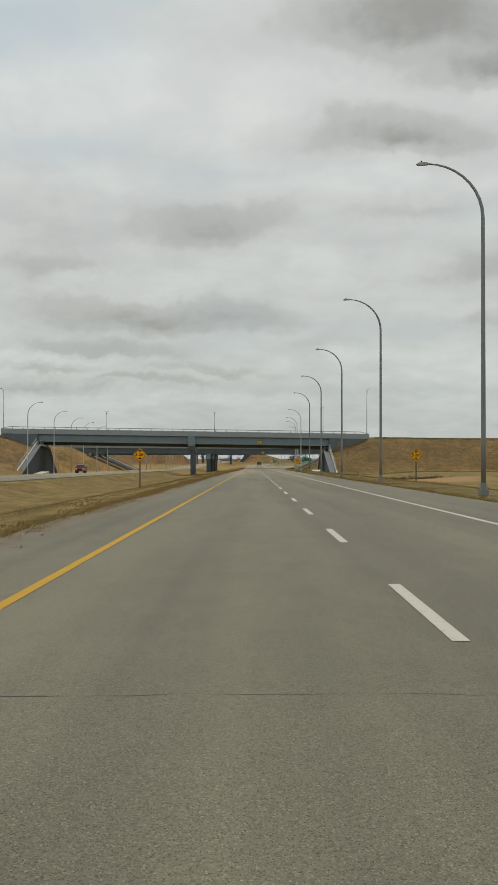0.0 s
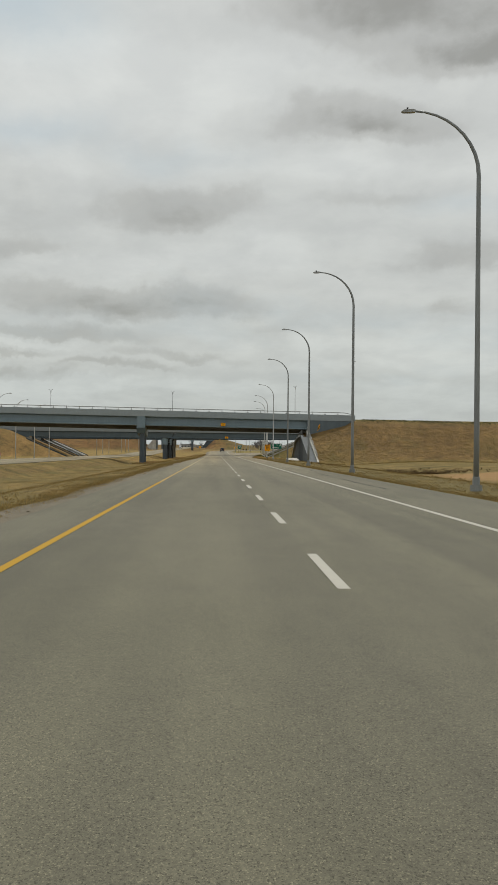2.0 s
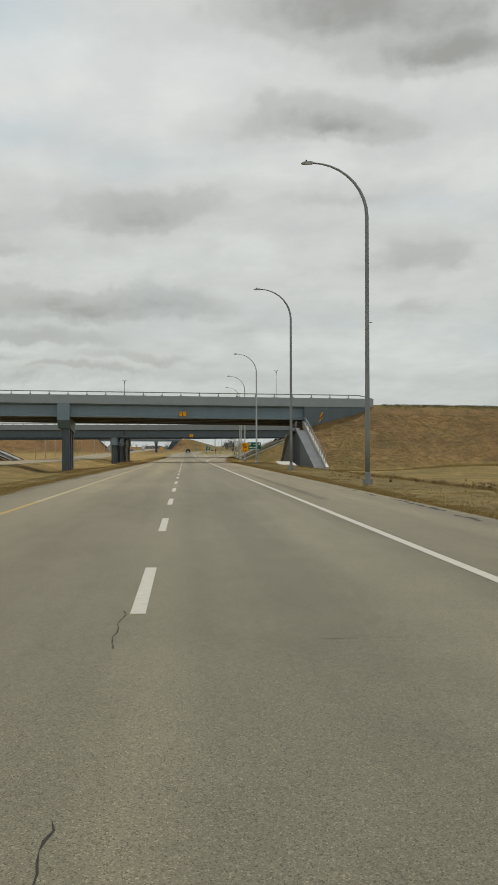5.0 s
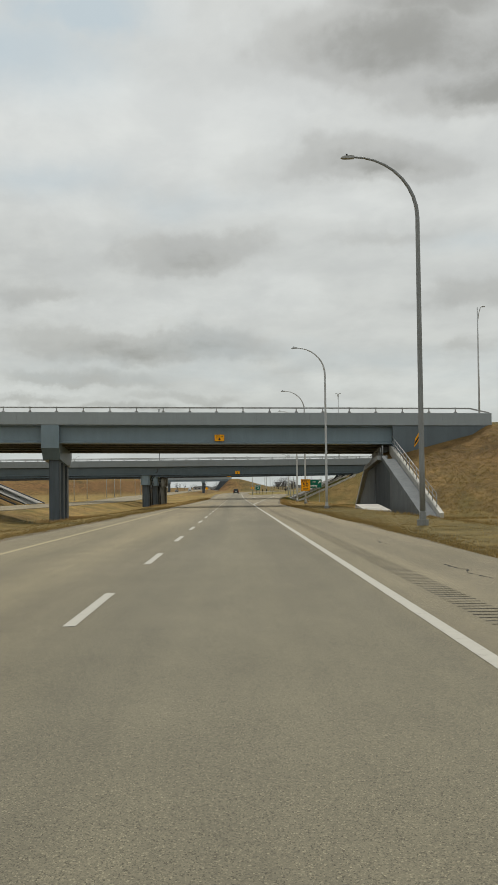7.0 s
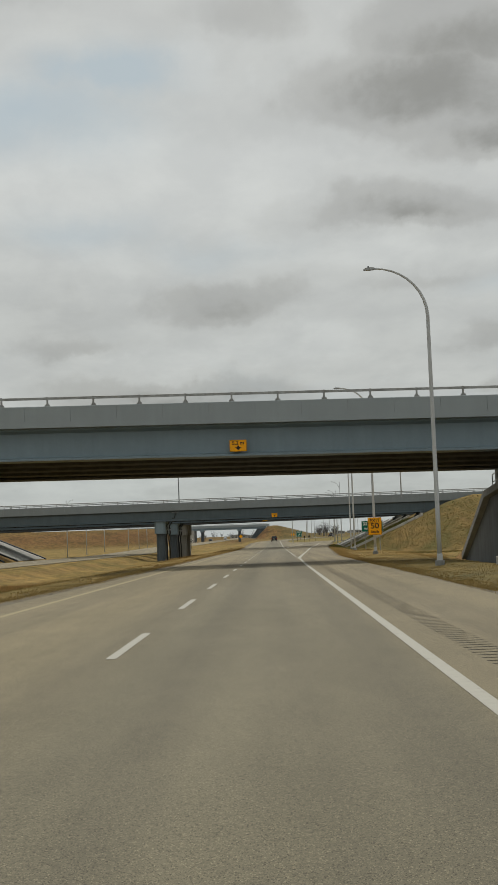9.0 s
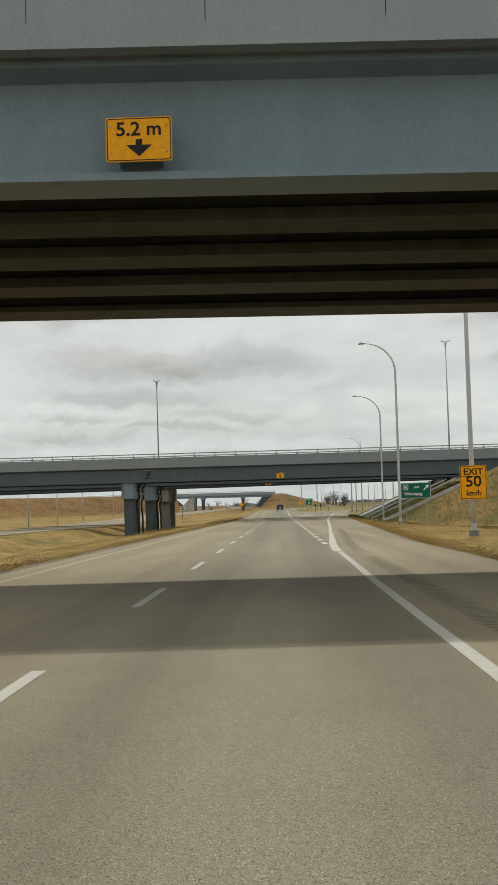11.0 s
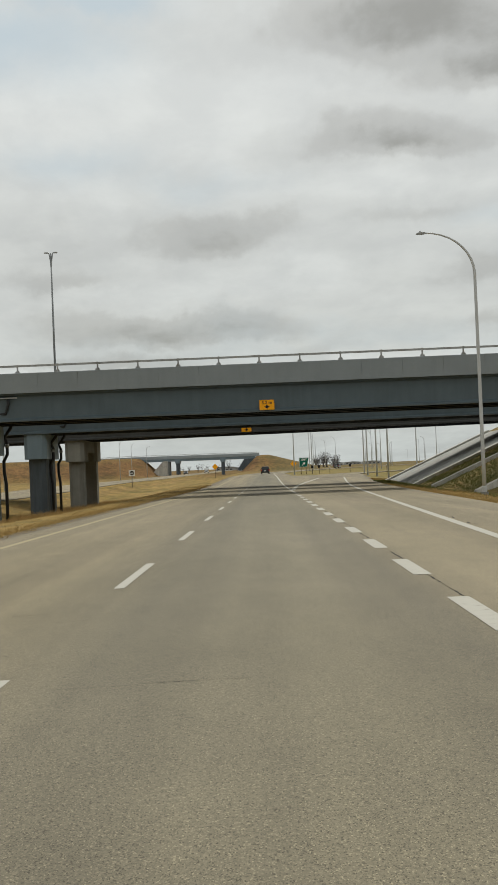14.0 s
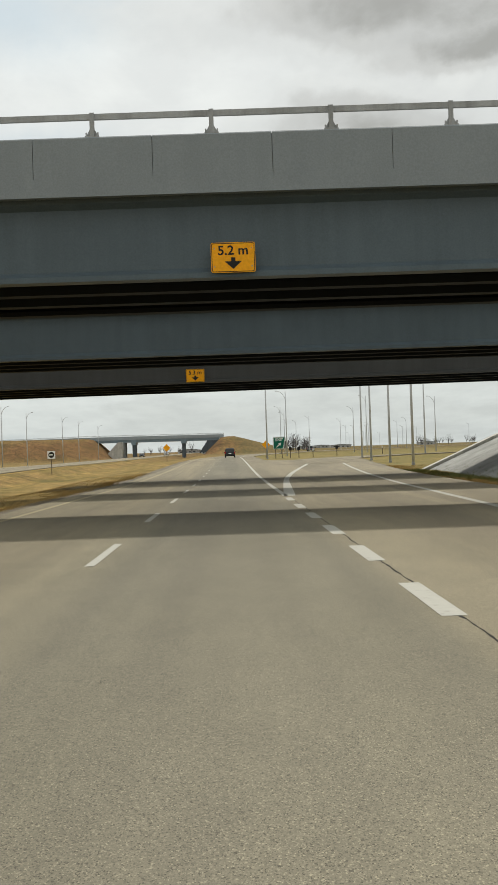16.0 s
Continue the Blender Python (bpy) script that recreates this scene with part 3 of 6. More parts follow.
opp = tagged(strip("road", lambda y: OPP0, lambda y: OPP1, ys_road, 0.3, M_ASPHALT, OPP_Z), "grey asphalt opposite carriageway beyond the median", "road", kind="structure")


def ribbon(name, pts, width, mat, parent=None, lift=0.01, thick=0.25):
    """A paved band swept along a centre line of (x, y) points."""
    bm = B()
    rows = []
    for i, (x, y) in enumerate(pts):
        a, b = pts[max(i - 1, 0)], pts[min(i + 1, len(pts) - 1)]
        d = Vector((b[0] - a[0], b[1] - a[1])).normalized()
        n = Vector((d.y, -d.x)) * width / 2
        z = road_z(y) + lift
        rows.append([bm.verts.new(p) for p in ((x - n.x, y - n.y, z), (x + n.x, y + n.y, z), (x + n.x, y + n.y, z - thick), (x - n.x, y - n.y, z - thick))])
    for p, q in zip(rows, rows[1:]):
        for k in range(4):
            bm.faces.new((p[k], q[k], q[(k + 1) % 4], p[(k + 1) % 4]))
    bm.faces.new(rows[0])
    bm.faces.new(rows[-1][::-1])
    return part(name, bm, mat, parent)


def arc_line(p, heading, runs, step=3.0):
    """Points from p on, turning right along runs of (length, radius), radius 0 being straight."""
    x, y, h = p[0], p[1], radians(heading)
    out = [(x, y)]
    for length, rad in runs:
        n = max(1, round(length / step))
        for _ in range(n):
            h += (length / n) / rad if rad else 0
            x, y = x + math.sin(h) * length / n, y + math.cos(h) * length / n
            out.append((x, y))
    return out


RAMP = arc_line((9.6, 575), 3.5, [(36, 260), (75, 52), (160, 0)])
exit_ramp = tagged(ribbon("road", RAMP, 8.2, M_ASPHALT, None, 0.006), "pale asphalt exit ramp curving away to the right", "road", kind="structure")


def flat_mark(name, pts_left, pts_right, mat, parent, h=0.004):
    """A painted mark lying on the road, from its left and right edge points (x, y)."""
    bm = B()
    lift = OPP_Z if parent is opp else 0.0
    top = [bm.verts.new((x, y, road_z(y) + h + lift)) for x, y in pts_left + pts_right[::-1]]
    n = len(pts_left)
    for i in range(n - 1):
        bm.faces.new((top[i], top[i + 1], top[2 * n - 2 - i], top[2 * n - 1 - i]))
    return part(name, bm, mat, parent)


def solid(name, f, width, y0, y1, mat, parent, step=8):
    ys = spaced([(y0, y1, step)])
    return flat_mark(name, [(f(y) - width(y) / 2, y) for y in ys], [(f(y) + width(y) / 2, y) for y in ys], mat, parent)


solid("edge_line", lambda y: -3.7, lambda y: 0.125, -50, 112, M_YELLOW, road)
solid("edge_line", lambda y: -3.7, lambda y: 0.12, 112.05, 175, M_YFADE, road)["label"] = "faded ochre edge line"
solid("edge_line", lambda y: -3.7 + bend(y), lambda y: 0.15, 175.05, 1500, M_WORN, road)["label"] = "worn pale yellow edge line"
solid("edge_line", lambda y: 3.7 + 0.12 * smooth(325, 345, y), lambda y: 0.15, -50, 345.4, M_WHITE, road)
solid("exit_line", exit_line, lambda y: 0.28 - 0.09 * smooth(353, 382, y) + 0.03 * smooth(395, 430, y), 346.0, NOSE, M_WHITE, road, 1.5)
GORE = 490.0
solid("gore_line", lambda y: 3.7 + bend(y), lambda y: 0.18, GORE, 1500, M_WHITE, road)
solid("gore_line", lambda y: 3.84 + 0.038 * (y - GORE) + 0.00095 * max(0, y - GORE - 22) ** 2 - 0.0000055 * max(0, y - GORE - 22) ** 3, lambda y: 0.40 - 0.1 * smooth(GORE, GORE + 30, y), GORE, NOSE - 22, M_WHITE, road, 3)
solid("edge_line", lambda y: OPP1 + 1.6, lambda y: 0.15, -50, 1500, M_YELLOW, opp)
solid("edge_line", lambda y: OPP0 + 2.6, lambda y: 0.15, -50, 1500, M_WHITE, opp)

bm = B()
bm.faces.new([bm.verts.new(p) for p in ((-0.065, 0, 0), (0.065, 0, 0), (0.065, 4.4, 0), (-0.065, 4.4, 0))])
dash_me = bpy.data.meshes.new("lane_dash")
bm.to_mesh(dash_me)
bm.free()
dash_me.materials.append(M_WHITE)
bm = B()
vs_ = [bm.verts.new(p) for p in ((-0.11, 0, 0), (0.11, 0, 0), (0.11, 2.8, 0), (-0.11, 2.8, 0))]
bm.faces.new(vs_)
wide_me = bpy.data.meshes.new("exit_dash")
bm.to_mesh(wide_me)
bm.free()
wide_me.materials.append(M_WHITE)


def lay(name, data, x, y, parent):
    ob = new(name, data)
    ob.parent = parent
    ob.matrix_basis = Matrix.Translation((x + bend(y), y, road_z(y + 2) + (OPP_Z if parent is opp else 0.0) + 0.004))
    return ob


for i in range(-4, 90):
    y_ = 9.2 + 11.673 * i
    lay("lane_dash", dash_me, 0.0, y_ - 1.2 * smooth(368, 440, y_) + lerp([(15, 0), (65, 0.85), (118, 0.85), (195, 0)], y_), road)
for i in range(24):
    lay("exit_dash", wide_me, 3.70, 354.5 + 5.69 * i, road)
for i in range(60):
    lay("lane_dash", dash_me, (OPP0 + OPP1) / 2 + 0.4, 5 + 11.673 * i, opp)


# ---- crossings ----
def i_profile(y, z0, z1, flange=0.42, web=0.11, tf=0.16):
    """Outline of an I girder in (y, z)."""
    f, w = flange / 2, web / 2
    return [(y - f, z0), (y + f, z0), (y + f, z0 + tf), (y + w, z0 + tf + 0.12), (y + w, z1 - tf - 0.12), (y + f, z1 - tf), (y + f, z1), (y - f, z1), (y - f, z1 - tf), (y - w, z1 - tf - 0.12), (y - w, z0 + tf + 0.12), (y - f, z0 + tf)]


POST_STEP = 2.68


def guard_rail(parent, x0, x1, y, z, facing, phase):
    """Steel rail on posts along the top of a barrier."""
    bm = B()
    tube_pts = [(x0 + 0.2, y, z + 0.02), (x0 + 2.2, y, z + 0.475), (x1 - 2.2, y, z + 0.475), (x1 - 0.2, y, z + 0.02)]
    for a, b in zip(tube_pts, tube_pts[1:]):
        va, vb = Vector(a), Vector(b)
        q = []
        for p in (va, vb):
            q.append([bm.verts.new(p + Vector((0, dy, dz))) for dy, dz in ((-0.05, -0.065), (0.05, -0.065), (0.05, 0.065), (-0.05, 0.065))])
        for k in range(4):
            bm.faces.new((q[0][k], q[0][(k + 1) % 4], q[1][(k + 1) % 4], q[1][k]))
    part("rail", bm, M_GALV, parent)
    bm = B()
    box(bm, -0.052, 0.052, -0.075, 0.0, 0, 0.56)
    box(bm, -0.16, 0.16, -0.12, 0.12, 0, 0.03)
    for bx in (-0.13, 0.13):
        box(bm, bx - 0.016, bx + 0.016, -0.09, -0.05, 0.03, 0.11)
    for s in (-1, 1):
        prism(bm, [(s * 0.05, 0.02), (s * 0.15, 0.02), (s * 0.05, 0.20)], "y", -0.03, 0.02)
    bmesh.ops.recalc_face_normals(bm, faces=bm.faces[:])
    post_me = bpy.data.meshes.new("rail_post")
    bm.to_mesh(post_me)
    bm.free()
    post_me.materials.append(M_GALV)
    n0 = math.ceil((x0 + 2.3 - phase) / POST_STEP)
    n1 = math.floor((x1 - 2.3 - phase) / POST_STEP)
    for i in range(n0, n1 + 1):
        ob = new("rail_post", post_me)
        ob.parent = parent
        ob.location = (phase + i * POST_STEP, y, z)


def barrier(parent, x0, x1, y, z0, z1, facing, phase, wall):
    """Concrete parapet cast in bays, with open joints between them."""
    yo, yi = y, y - facing * 0.32
    n0 = math.ceil((x0 - phase) / POST_STEP)
    xs = [x0] + [phase + i * POST_STEP for i in range(n0, 200) if x0 + 0.5 < phase + i * POST_STEP < x1 - 0.5] + [x1]
    cache = {}
    for a, b in zip(xs, xs[1:]):
        w = round(b - a, 3)
        if w not in cache:
            bm = B()
            g = 0.007
            pr = [(yo, z0), (yo, z1 - 0.03), (yo - facing * 0.03, z1), (yi + facing * 0.03, z1), (yi, z1 - 0.03), (yi, z0)]
            prism(bm, pr, "x", g, w - g)
            bmesh.ops.recalc_face_normals(bm, faces=bm.faces[:])
            me_ = bpy.data.meshes.new("barrier_panel")
            bm.to_mesh(me_)
            bm.free()
            me_.materials.append(wall)
            cache[w] = me_
        ob = new("barrier_panel", cache[w])
        ob.parent = parent
        ob.location = (a, 0, 0)
    bm = B()
    box(bm, x0 + 0.02, x1 - 0.02, min(yo - facing * 0.05, yi + facing * 0.02), max(yo - facing * 0.05, yi + facing * 0.02), z0 + 0.01, z1 - 0.05)
    part("barrier_core", bm, M_CONCD, parent)
    bm = B()
    box(bm, x0, x1, *sorted((yo - facing * 0.04, yo + facing * 0.003)), z0 - 0.02, z0 + (z1 - z0) * 0.30)
    part("barrier_base", bm, wall, parent)


def bridge(label, x0, x1, y0, y1, zs, zg, zt, n_girders, g0, g1, phase, group="road bridges", front=M_GIRDER, inner=M_INNER, wall=M_BARRIER, flange=0.5, edge=0.62):
    """A girder bridge across the road: soffit zs, girder top zg, parapet top zt; girders run from g0 to g1, the outer ones edge inside the deck."""
    br = thing("road_bridge", (0, 0, 0), label, "bridge", group)
    bm = B()
    box(bm, x0 + 0.3, x1 - 0.3, y0 + 0.34, y1 - 0.34, zg + 0.002, zg + 0.24)
    part("deck", bm, M_CONCD, br)
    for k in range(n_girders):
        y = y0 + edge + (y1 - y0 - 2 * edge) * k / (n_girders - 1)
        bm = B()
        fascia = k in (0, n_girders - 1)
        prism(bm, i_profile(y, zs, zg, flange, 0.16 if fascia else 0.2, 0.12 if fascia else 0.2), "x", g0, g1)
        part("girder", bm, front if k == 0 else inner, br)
    for y, s in ((y0, -1), (y1, 1)):
        barrier(br, x0, x1, y, zg - 0.02, zt, s, phase + POST_STEP / 2, wall)
        guard_rail(br, x0, x1, y - s * 0.16, zt, s, phase)
    return br


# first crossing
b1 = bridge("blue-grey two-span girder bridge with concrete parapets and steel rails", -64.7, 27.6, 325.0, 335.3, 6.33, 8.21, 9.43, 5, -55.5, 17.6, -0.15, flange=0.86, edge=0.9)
bm = B()
for x in (-17.8,):
    prism(bm, [(325.03, 8.19), (325.03, 5.8), (326.2, 4.75), (334.1, 4.75), (335.27, 5.8), (335.27, 8.19)], "x", x, x + 1.78)
part("pier_cap", bm, M_GIRDER, b1)
for y in (326.5, 329.5, 332.5):
    bm = B()
    prism(bm, [(-17.15, y), (-16.3, y), (-16.2, y + 0.1), (-16.2, y + 1.3), (-16.3, y + 1.4), (-17.15, y + 1.4), (-17.25, y + 1.3), (-17.25, y + 0.1)], "z", -1.9, 4.8)
    part("pier_column", bm, M_PIER, b1)
# solid end blocks over the abutments
for a, b in ((17.6, 27.5), (-64.6, -55.5)):
    for y in (325.1, 334.6):
        bm = B()
        box(bm, a, b, y, y + 0.6, 4.0, 8.19)
        part("end_wall", bm, M_ENDW, b1)


def abutment(x, side, label):
    """Cast abutment wall along the road with a sloping wing, coping and footing slab. side: +1 right of the road."""
    ab = thing("abutment", (x, 326, 0), label, "abutment", "abutments")
    inv = Matrix.Translation((-x, -326, 0))

    def add(name, bm, mat):
        bmesh.ops.transform(bm, matrix=inv, verts=bm.verts[:])
        return part(name, bm, mat, ab)
    line = [(294.0, -0.6), (321.5, 4.85), (334.3, 4.05), (345.5, -0.1)] if side > 0 else [(294.0, -0.9), (321.5, 6.4), (334.3, 5.7), (345.5, -0.4)]

    def under(y):
        return lerp(line, y) - 0.42
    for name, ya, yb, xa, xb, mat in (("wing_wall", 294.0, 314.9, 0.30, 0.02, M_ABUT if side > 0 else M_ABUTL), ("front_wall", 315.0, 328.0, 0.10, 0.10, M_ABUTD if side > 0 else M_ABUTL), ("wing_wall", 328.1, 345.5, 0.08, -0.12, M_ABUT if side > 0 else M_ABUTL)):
        bm = B()
        ys = [ya] + [y for y, z in line if ya < y < yb] + [yb]
        quad = []
        for y in ys:
            xf = x + side * (xa + (xb - xa) * (y - ya) / (yb - ya))
            quad.append([bm.verts.new(p) for p in ((xf, y, -1.6), (xf, y, under(y)), (x + side * 0.6, y, under(y)), (x + side * 0.6, y, -1.6))])
        for p, q in zip(quad, quad[1:]):
            for k in range(4):
                bm.faces.new((p[k], q[k], q[(k + 1) % 4], p[(k + 1) % 4]))
        bm.faces.new(quad[0])
        bm.faces.new(quad[-1][::-1])
        add(name, bm, mat)
    for (ya, za), (yb, zb) in zip(line, line[1:]):
        bm = B()
        prism(bm, [(ya, za - 0.42), (ya, za), (yb - 0.01, zb), (yb - 0.01, zb - 0.42)], "x", *sorted((x - side * (0.02 if ya < 300 else 0.42), x + side * (0.34 if ya < 300 else 0.60))))
        add("coping", bm, M_COPE if ya > 300 else M_ABUT)
    # drain chute behind the wing, with a pale curb along the slope
    top = line[1][1]
    bm = B()
    prism(bm, [(294.5, -1.5), (294.5, line[0][1] - 0.22), (321.5, top - 0.32), (321.5, top - 1.2)], "x", *sorted((x + side * 0.36, x + side * 1.38)))
    add("chute", bm, M_ABUT)
    bm = B()
    lo, hi = sorted((x + side * 1.4, x + side * 1.75))
    prism(bm, [(294.6, -1.6), (294.6, line[0][1] + 0.22), (326.6, top + 1.27), (326.6, top + 0.1)], "x", lo, hi)
    add("chute_curb", bm, M_CONC)
    # splash pad at the foot
    bm = B()
    lo, hi = sorted((x - side * 3.4, x - side * 1.3))
    zo = 0.0 if side > 0 else -0.5
    prism(bm, [(303, -1.4), (303, zo - 0.25), (313, zo + 0.2), (313, -1.4)], "x", lo, hi)
    add("splash_pad", bm, M_CONC)
    bm = B()
    prism(bm, [(327.9, 2.0), (334.9, 2.0), (334.9, 5.4 if side > 0 else 6.4), (327.9, 5.9 if side > 0 else 6.9)], "x", *sorted((x + side * 0.5, x + side * 1.7)))
    add("bearing_seat", bm, M_CONCD)
    return ab


abutment(16.0, 1, "grey concrete bridge abutment with sloping wing wall and pale coping")
abutment(-54.0, -1, "grey concrete bridge abutment beside the opposite carriageway")

# second crossing: three decks side by side
b2 = []
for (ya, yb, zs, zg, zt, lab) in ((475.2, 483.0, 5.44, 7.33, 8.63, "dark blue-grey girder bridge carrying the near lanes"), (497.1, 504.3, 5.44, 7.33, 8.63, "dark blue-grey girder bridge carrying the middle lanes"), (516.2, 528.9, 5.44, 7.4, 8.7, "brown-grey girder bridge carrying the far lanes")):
    b2.append(bridge(lab, -78, 44, ya, yb, zs, zg, zt, 5 if yb - ya > 8 else 4, -62, 28.0, -0.97, front=M_GIRDER2 if ya < 510 else M_GIRDER3, inner=M_SHADEG, wall=M_BARRIER2))


def hammer_pier(parent, x, y0, y1, zb, zt, ztop, mat, round_ends=False):
    """A pier standing along the crossing road: a shaft and a deeper cap."""
    bm = B()
    c, w = 0.35, 0.72
    prism(bm, [(x - w + c, y0 + 0.6), (x + w - c, y0 + 0.6), (x + w, y0 + 0.6 + c), (x + w, y0 + 2.2), (x - w, y0 + 2.2), (x - w, y0 + 0.6 + c)], "z", zb, zt + 0.05)
    part("pier_shaft", bm, mat, parent)
    bm = B()
    prism(bm, [(x - w, y1 - 2.2), (x + w, y1 - 2.2), (x + w, y1 - 0.6 - c), (x + w - c, y1 - 0.6), (x - w + c, y1 - 0.6), (x - w, y1 - 0.6 - c)], "z", zb, zt + 0.05)
    part("pier_shaft", bm, mat, parent)
    bm = B()
    w = 0.95
    for a, b in ((y0, y0 + 3.0), (y1 - 3.0, y1)):
        prism(bm, [(x - w + c, a), (x + w - c, a), (x + w, a + c), (x + w, b - c), (x + w - c, b), (x - w + c, b), (x - w, b - c), (x - w, a + c)], "z", zt, ztop - 0.01)
    box(bm, x - 0.7, x + 0.7, y0 + 1, y1 - 1, zt + 0.9, ztop - 0.02)
    part("pier_cap", bm, M_GIRDER if mat is M_PIER else mat, parent)


for br, (ya, yb, zs) in zip(b2, ((475.8, 482.5, 5.43), (497.7, 503.8, 5.43), (517.0, 528.3, 5.43))):
    hammer_pier(br, -17.8, ya, yb, -1.9, 3.35, zs, M_PIER if ya < 510 else M_PIERC)


def shear(thing_, dz=0.0, dy=0.0, fall=0.0, y_at=0.0):
    """Tilt or skew a whole crossing: height and place shift with x, height also across the deck from y_at."""
    seen = set()
    for ob in thing_.children_recursive:
        x = ob.location.x
        ob.location.y += dy * x
        ob.location.z += dz * x
        if ob.data.name not in seen:
            seen.add(ob.data.name)
            for v in ob.data.vertices:
                v.co.z += dz * v.co.x + fall * (ob.location.y + v.co.y - y_at)
                v.co.y += dy * v.co.x


B1_FALL, B2_SKEW = -0.0145, -0.029


# ---- street lamps ----
def street_lamp(x, y, z, lean=-1, h=14.7, arm=2.6, label="tall grey steel street lamp with a curved arm", r0=0.118, mat=M_POLE):
    sl = thing("street_lamp", (x, y, z), label, "street lamp", "highway street lamps")
    bm = B()
    pts = [(0, 0, 0.3 + (h - 2.8) * k / 6) for k in range(7)]
    pts += [(lean * arm * (1 - math.cos(a)), 0, h - 2.5 + 2.5 * math.sin(a)) for a in [math.radians(d) for d in range(10, 91, 10)]]
    tube(bm, pts, [r0 - (r0 - 0.042) * k / (len(pts) - 1) for k in range(len(pts))], 10)
    part("pole", bm, mat, sl)
    bm = B()
    bmesh.ops.create_cone(bm, cap_ends=True, segments=14, radius1=0.24, radius2=0.24, depth=0.9, matrix=Matrix.Translation((0, 0, -0.3)))
    part("footing", bm, M_CONCD, sl)
    bm = B()
    box(bm, -0.13, 0.13, -0.13, 0.13, 0.1, 0.48, 0.03)
    part("base_box", bm, mat, sl)
    bm = B()
    tx = lean * arm
    prism(bm, [(tx + lean * 0.5, h - 0.03), (tx + lean * 0.38, h + 0.04), (tx + lean * 0.1, h + 0.06), (tx - lean * 0.05, h + 0.04), (tx - lean * 0.05, h - 0.05), (tx + lean * 0.2, h - 0.07), (tx + lean * 0.42, h - 0.07)], "y", -0.12, 0.12)
    part("lamp_head", bm, M_GALV, sl)
    bm = B()
    tube(bm, [(tx + lean * 0.25, 0, h + 0.05), (tx + lean * 0.25, 0, h + 0.14)], 0.035, 8)
    part("photocell", bm, M_BLACK, sl)
    return sl


for x, y, h in ((9.2, 60.2, 15.3), (9.0, 106.6, 14.9), (9.0, 153.4, 15.0), (8.97, 199.5, 15.0), (9.27, 247.1, 15.0), (10.1, 314.5, 14.8), (10.9, 366.0, 14.8), (12.2, 417.0, 15.45), (14.6, 466.0, 15.5)):
    # lamps past the first crossing take the steel with painted-in light
    street_lamp(x, y, ground_z(x, y) + 0.1, h=h, arm=2.85 if y > 440 else 2.6, mat=M_POLE if y < 300 else M_LITPOLE)


# ---- writing ----
def writing(text, size, mat, parent, at, name="lettering", sx=1.0):
    """Upright lettering that faces the oncoming driver, centred on a point, as a mesh."""
    cu = bpy.data.curves.new(name, "FONT")
    cu.body, cu.size, cu.align_x, cu.align_y, cu.extrude = text, size, "CENTER", "CENTER", 0.002
    cu.offset = size * 0.018
    tmp = new("tmp_text", cu)
    bpy.context.view_layer.update()
    me_ = bpy.data.meshes.new_from_object(tmp.evaluated_get(bpy.context.evaluated_depsgraph_get()))
    bpy.data.objects.remove(tmp)
    me_.transform(Matrix.Translation(at) @ Matrix.Rotation(radians(90), 4, "X") @ Matrix.Diagonal((sx, 1, 1, 1)))
    me_.materials.clear()
    me_.materials.append(mat)
    ob = new(name, me_)
    ob.parent = parent
    return ob


def panel(parent, pts, y, t, mat, name="panel", inset=None):
    bm = B()
    prism(bm, pts, "y", y, y + t)
    return part(name, bm, mat, parent)


def rounded(w, h, r, n=4):
    out = []
    for cx, cz, a0 in ((w / 2 - r, h / 2 - r, 0), (-w / 2 + r, h / 2 - r, 90), (-w / 2 + r, -h / 2 + r, 180), (w / 2 - r, -h / 2 + r, 270)):
        out += [(cx + r * math.cos(radians(a0 + 90 * k / n)), cz + r * math.sin(radians(a0 + 90 * k / n))) for k in range(n + 1)]
    return out


def ring(parent, outer, inner, y, mat, name="border"):
    bm = B()
    a = [bm.verts.new((u, y, v)) for u, v in outer]
    b = [bm.verts.new((u, y, v)) for u, v in inner]
    n = len(a)
    for i in range(n):
        bm.faces.new((a[i], a[(i + 1) % n], b[(i + 1) % n], b[i]))
    return part(name, bm, mat, parent)


def clearance_sign(x, y, z, w, h, text):
    s = thing("clearance_sign", (x, y, z), "yellow clearance sign with black lettering and arrow, fixed to a girder", "sign", "clearance signs")
    panel(s, rounded(w, h, 0.05), -0.02, 0.02, M_SIGNY)
    ring(s, rounded(w - 0.03, h - 0.03, 0.045), rounded(w - 0.06, h - 0.06, 0.035), -0.023, M_BLACK)
    writing(text, h * 0.43, M_BLACK, s, (0, -0.024, h * 0.22), sx=1.05)
    for bx in (-1, 1):
        for bz in (-1, 1):
            bm = B()
            tube(bm, [(bx * w * 0.42, -0.03, bz * h * 0.3), (bx * w * 0.42, -0.02, bz * h * 0.3)], 0.016, 6)
            part("bolt", bm, M_GALV, s)
    k = h / 0.7
    panel(s, [(-0.05 * k, 0.0), (0.05 * k, 0.0), (0.05 * k, -0.09 * k), (0.2 * k, -0.09 * k), (0, -0.27 * k), (-0.2 * k, -0.09 * k), (-0.05 * k, -0.09 * k)], -0.026, 0.003, M_BLACK, "arrow")
    for sx_ in (-1, 1):
        bm = B()
        box(bm, sx_ * w * 0.3 - 0.03, sx_ * w * 0.3 + 0.03, 0, 0.46, -h * 0.46, h * 0.4)
        part("bracket", bm, M_GALV, s)
    return s


clearance_sign(0.12, 325.35, 6.95, 1.0, 0.68, "5.2 m")
clearance_sign(2.1, 475.42, 5.86, 1.0, 0.68, "5.2 m")
clearance_sign(0.12, 516.5, 5.84, 1.0, 0.7, "5.3 m")


